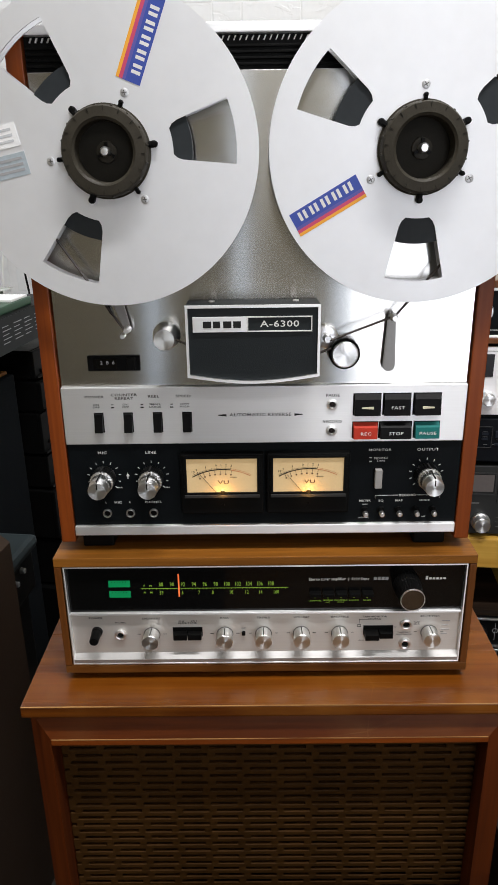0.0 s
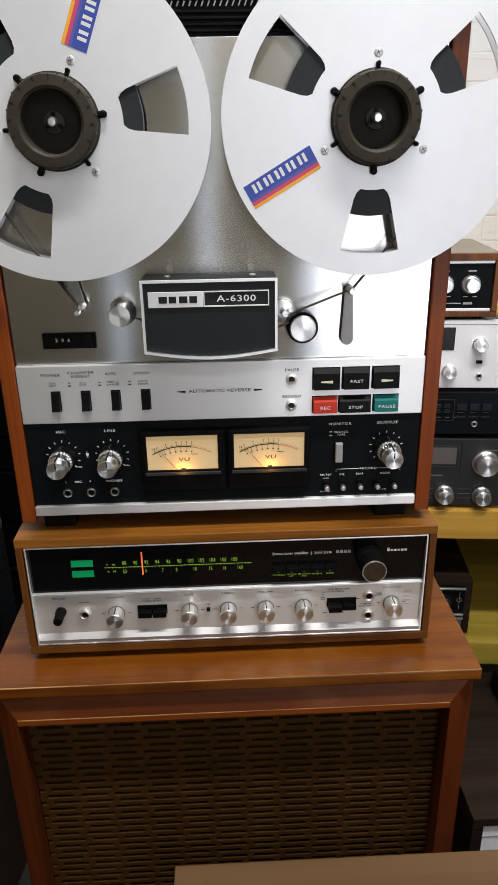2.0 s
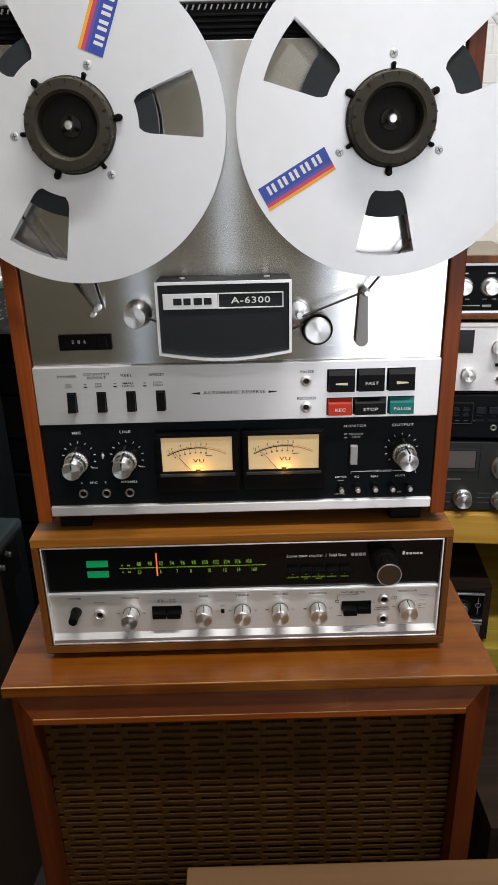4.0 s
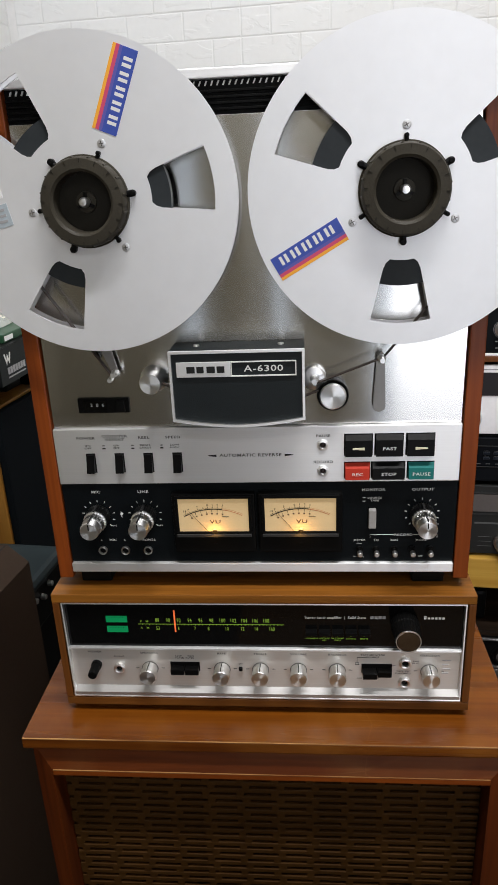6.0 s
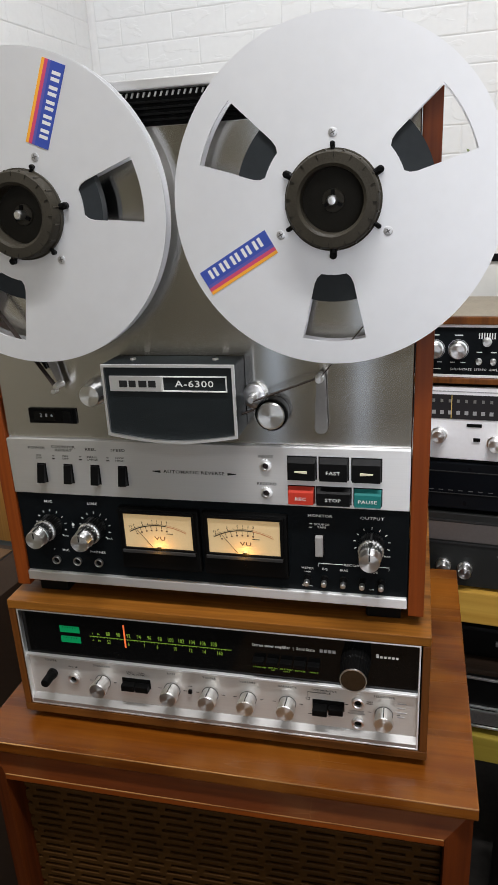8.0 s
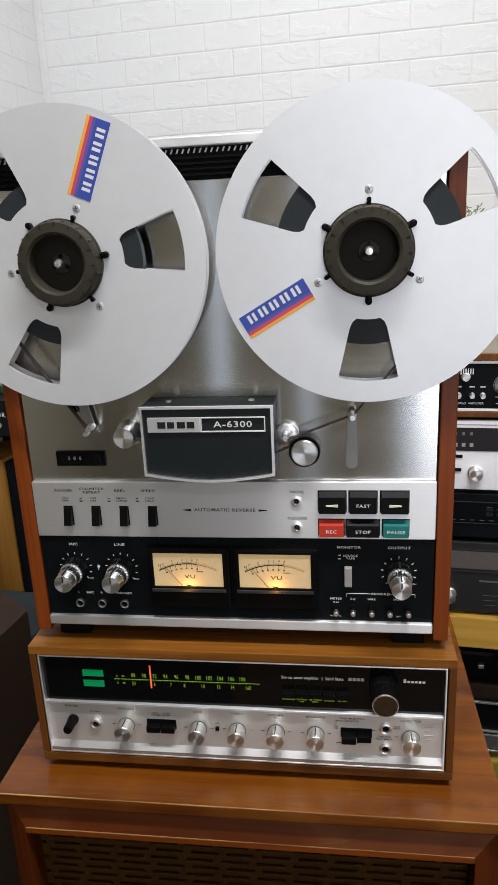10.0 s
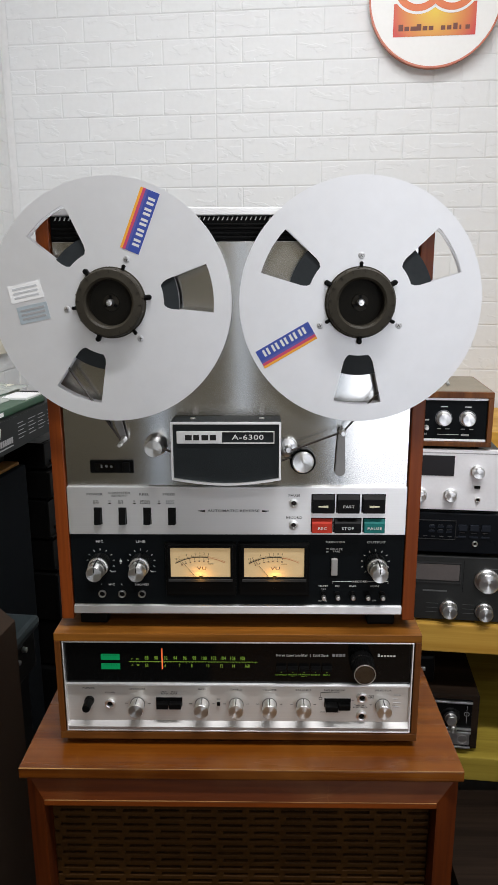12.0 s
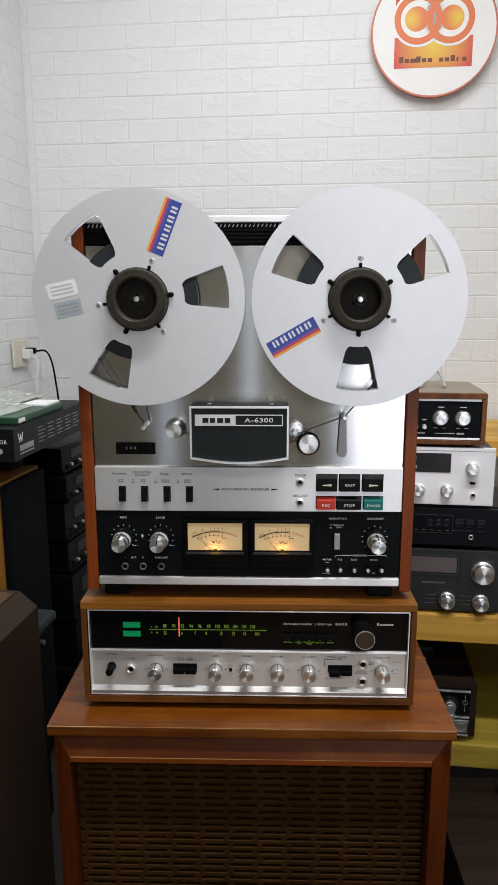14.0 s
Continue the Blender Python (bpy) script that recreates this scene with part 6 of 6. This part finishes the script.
part("emblem_base", prism([(-0.124, -0.110), (0.124, -0.110), (0.124, -0.018), (-0.124, -0.018)], -0.0249, -0.0239), emblem_paint("base print", YEL_P, RED_P, 0.13, (0.0, -0.024, -0.04)), u, "red and yellow printed base")
part("emblem_stem", prism([(-0.124, 0.035), (-0.106, 0.035), (-0.106, 0.150), (-0.124, 0.150)], -0.0249, -0.0239), mat("red print", RED_P, 0.4, 0, 0), u)
part("emblem_stem", prism([(-0.018, 0.060), (0.0, 0.060), (0.0, 0.175), (-0.018, 0.175)], -0.0249, -0.0239), emblem_paint("stem print", ORA_P, YEL_P, 0.14, (0.0, -0.024, 0.06)), u)
for s in (-1, 1):
    c = (s * 0.0510, -0.024, 0.035)
    part("ring_halo", turned([(-0.0006, 0.0830), (-0.0016, 0.0830), (-0.0016, 0.0005)], c, steps=64), MATS["white acrylic"], u)
for s in (-1, 1):
    c = (s * 0.0510, -0.024, 0.035)
    part("ring", ring_body([(-0.0010, 0.0757), (-0.0024 - 0.0002 * s, 0.0757), (-0.0024 - 0.0002 * s, 0.0560), (-0.0010, 0.0560)], c, 64), mat("orange print", ORA_P, 0.4, 0, 0.03, 20), u, "orange ring")
    part("ring_core", turned([(-0.0010, 0.0370), (-0.0022 - 0.0001 * s, 0.0370), (-0.0022 - 0.0001 * s, 0.0005)], (s * 0.0560, -0.024, 0.035), steps=56), emblem_paint("core print", YEL_P, ORA_P, 0.045, (s * 0.075, -0.026, 0.035)), u, "yellow and orange core")
for k, w in enumerate((0.014, 0.014, 0.020, 0.014, 0.014, 0.014, 0, 0.013, 0.013, 0.013, 0.006, 0.013)):
    x = -0.108 + k * 0.0183
    if w:
        part("letter_bar", box(x, x + w, -0.0254, -0.0247, -0.094, -0.082 if k not in (0, 3, 9) else -0.076), mat("brown print", (0.16, 0.04, 0.02), 0.5, 0, 0), u)

# ---------------------------------------------------------------- moulded bricks on the two walls
COURSE, LENGTH, SHEET, SEAM = 0.0757, 0.1735, 0.694, 0.026


def brick_mesh(name, length):
    one = bmesh.new()
    h, g, c = COURSE - 0.0004, length - 0.0004, 0.0036
    a = [one.verts.new(v) for v in ((0.0003, 0.0010, 0.0003), (g, 0.0010, 0.0003), (g, 0.0010, h), (0.0003, 0.0010, h))]
    b = [one.verts.new(v) for v in ((0.0003 + c, 0.0, 0.0003 + c), (g - c, 0.0, 0.0003 + c), (g - c, 0.0, h - c), (0.0003 + c, 0.0, h - c))]
    one.faces.new(b)
    for i in range(4):
        one.faces.new((a[i], a[(i + 1) % 4], b[(i + 1) % 4], b[i]))
    bmesh.ops.recalc_face_normals(one, faces=one.faces[:])
    for f5 in one.faces:
        if f5.normal.y > 0.1:
            f5.normal_flip()
    me = bpy.data.meshes.new(name)
    one.to_mesh(me)
    one.free()
    me.materials.append(BRICK)
    return me


FULL, HALF = brick_mesh("brick", LENGTH), brick_mesh("half_brick", LENGTH / 2)


def clad(wall, u0, u1, z0, z1, near, start):
    """Courses of bricks in sheets: every other course begins each sheet with a half brick."""
    rest_v, rest_f = [], []
    rng = random.Random(9)
    for c in range(int(z0 / COURSE), int(z1 / COURSE)):
        z = c * COURSE + SEAM
        for sheet in range(-8, 8):
            u = start + sheet * SHEET
            row = [LENGTH] * 4 if (c + sheet) % 2 else [LENGTH / 2] + [LENGTH] * 3 + [LENGTH / 2]
            for g in row:
                if u0 - 0.01 <= u and u + g <= u1 + 0.01:
                    me = FULL if g > 0.1 else HALF
                    y = rng.uniform(-0.0003, 0.0001)
                    if near(u + g / 2, z):
                        o = new("brick", me)
                        o.parent = wall
                        o.location = (u, y, z)
                    else:
                        k = len(rest_v)
                        rest_v += [(v.co.x + u, v.co.y + y, v.co.z + z) for v in me.vertices]
                        rest_f += [[i + k for i in p.vertices] for p in me.polygons]
                u += g
    if rest_v:
        me = bpy.data.meshes.new("far_bricks")
        me.from_pydata(rest_v, [], rest_f)
        me.materials.append(BRICK)
        o = new("far_brick", me)
        o.parent = wall
        tagged(o, kind="stuff")


clad(wall_north, 0.0, 3.4, 0.0, 2.78, lambda u, z: u < 1.95 and 0.95 < z < 2.5, 0.7190 - SHEET * 2)
clad(wall_west, -2 * SHEET, 0.0, 0.0, 2.78, lambda u, z: u > -1.3 and 0.9 < z < 2.5, -SHEET * 6)
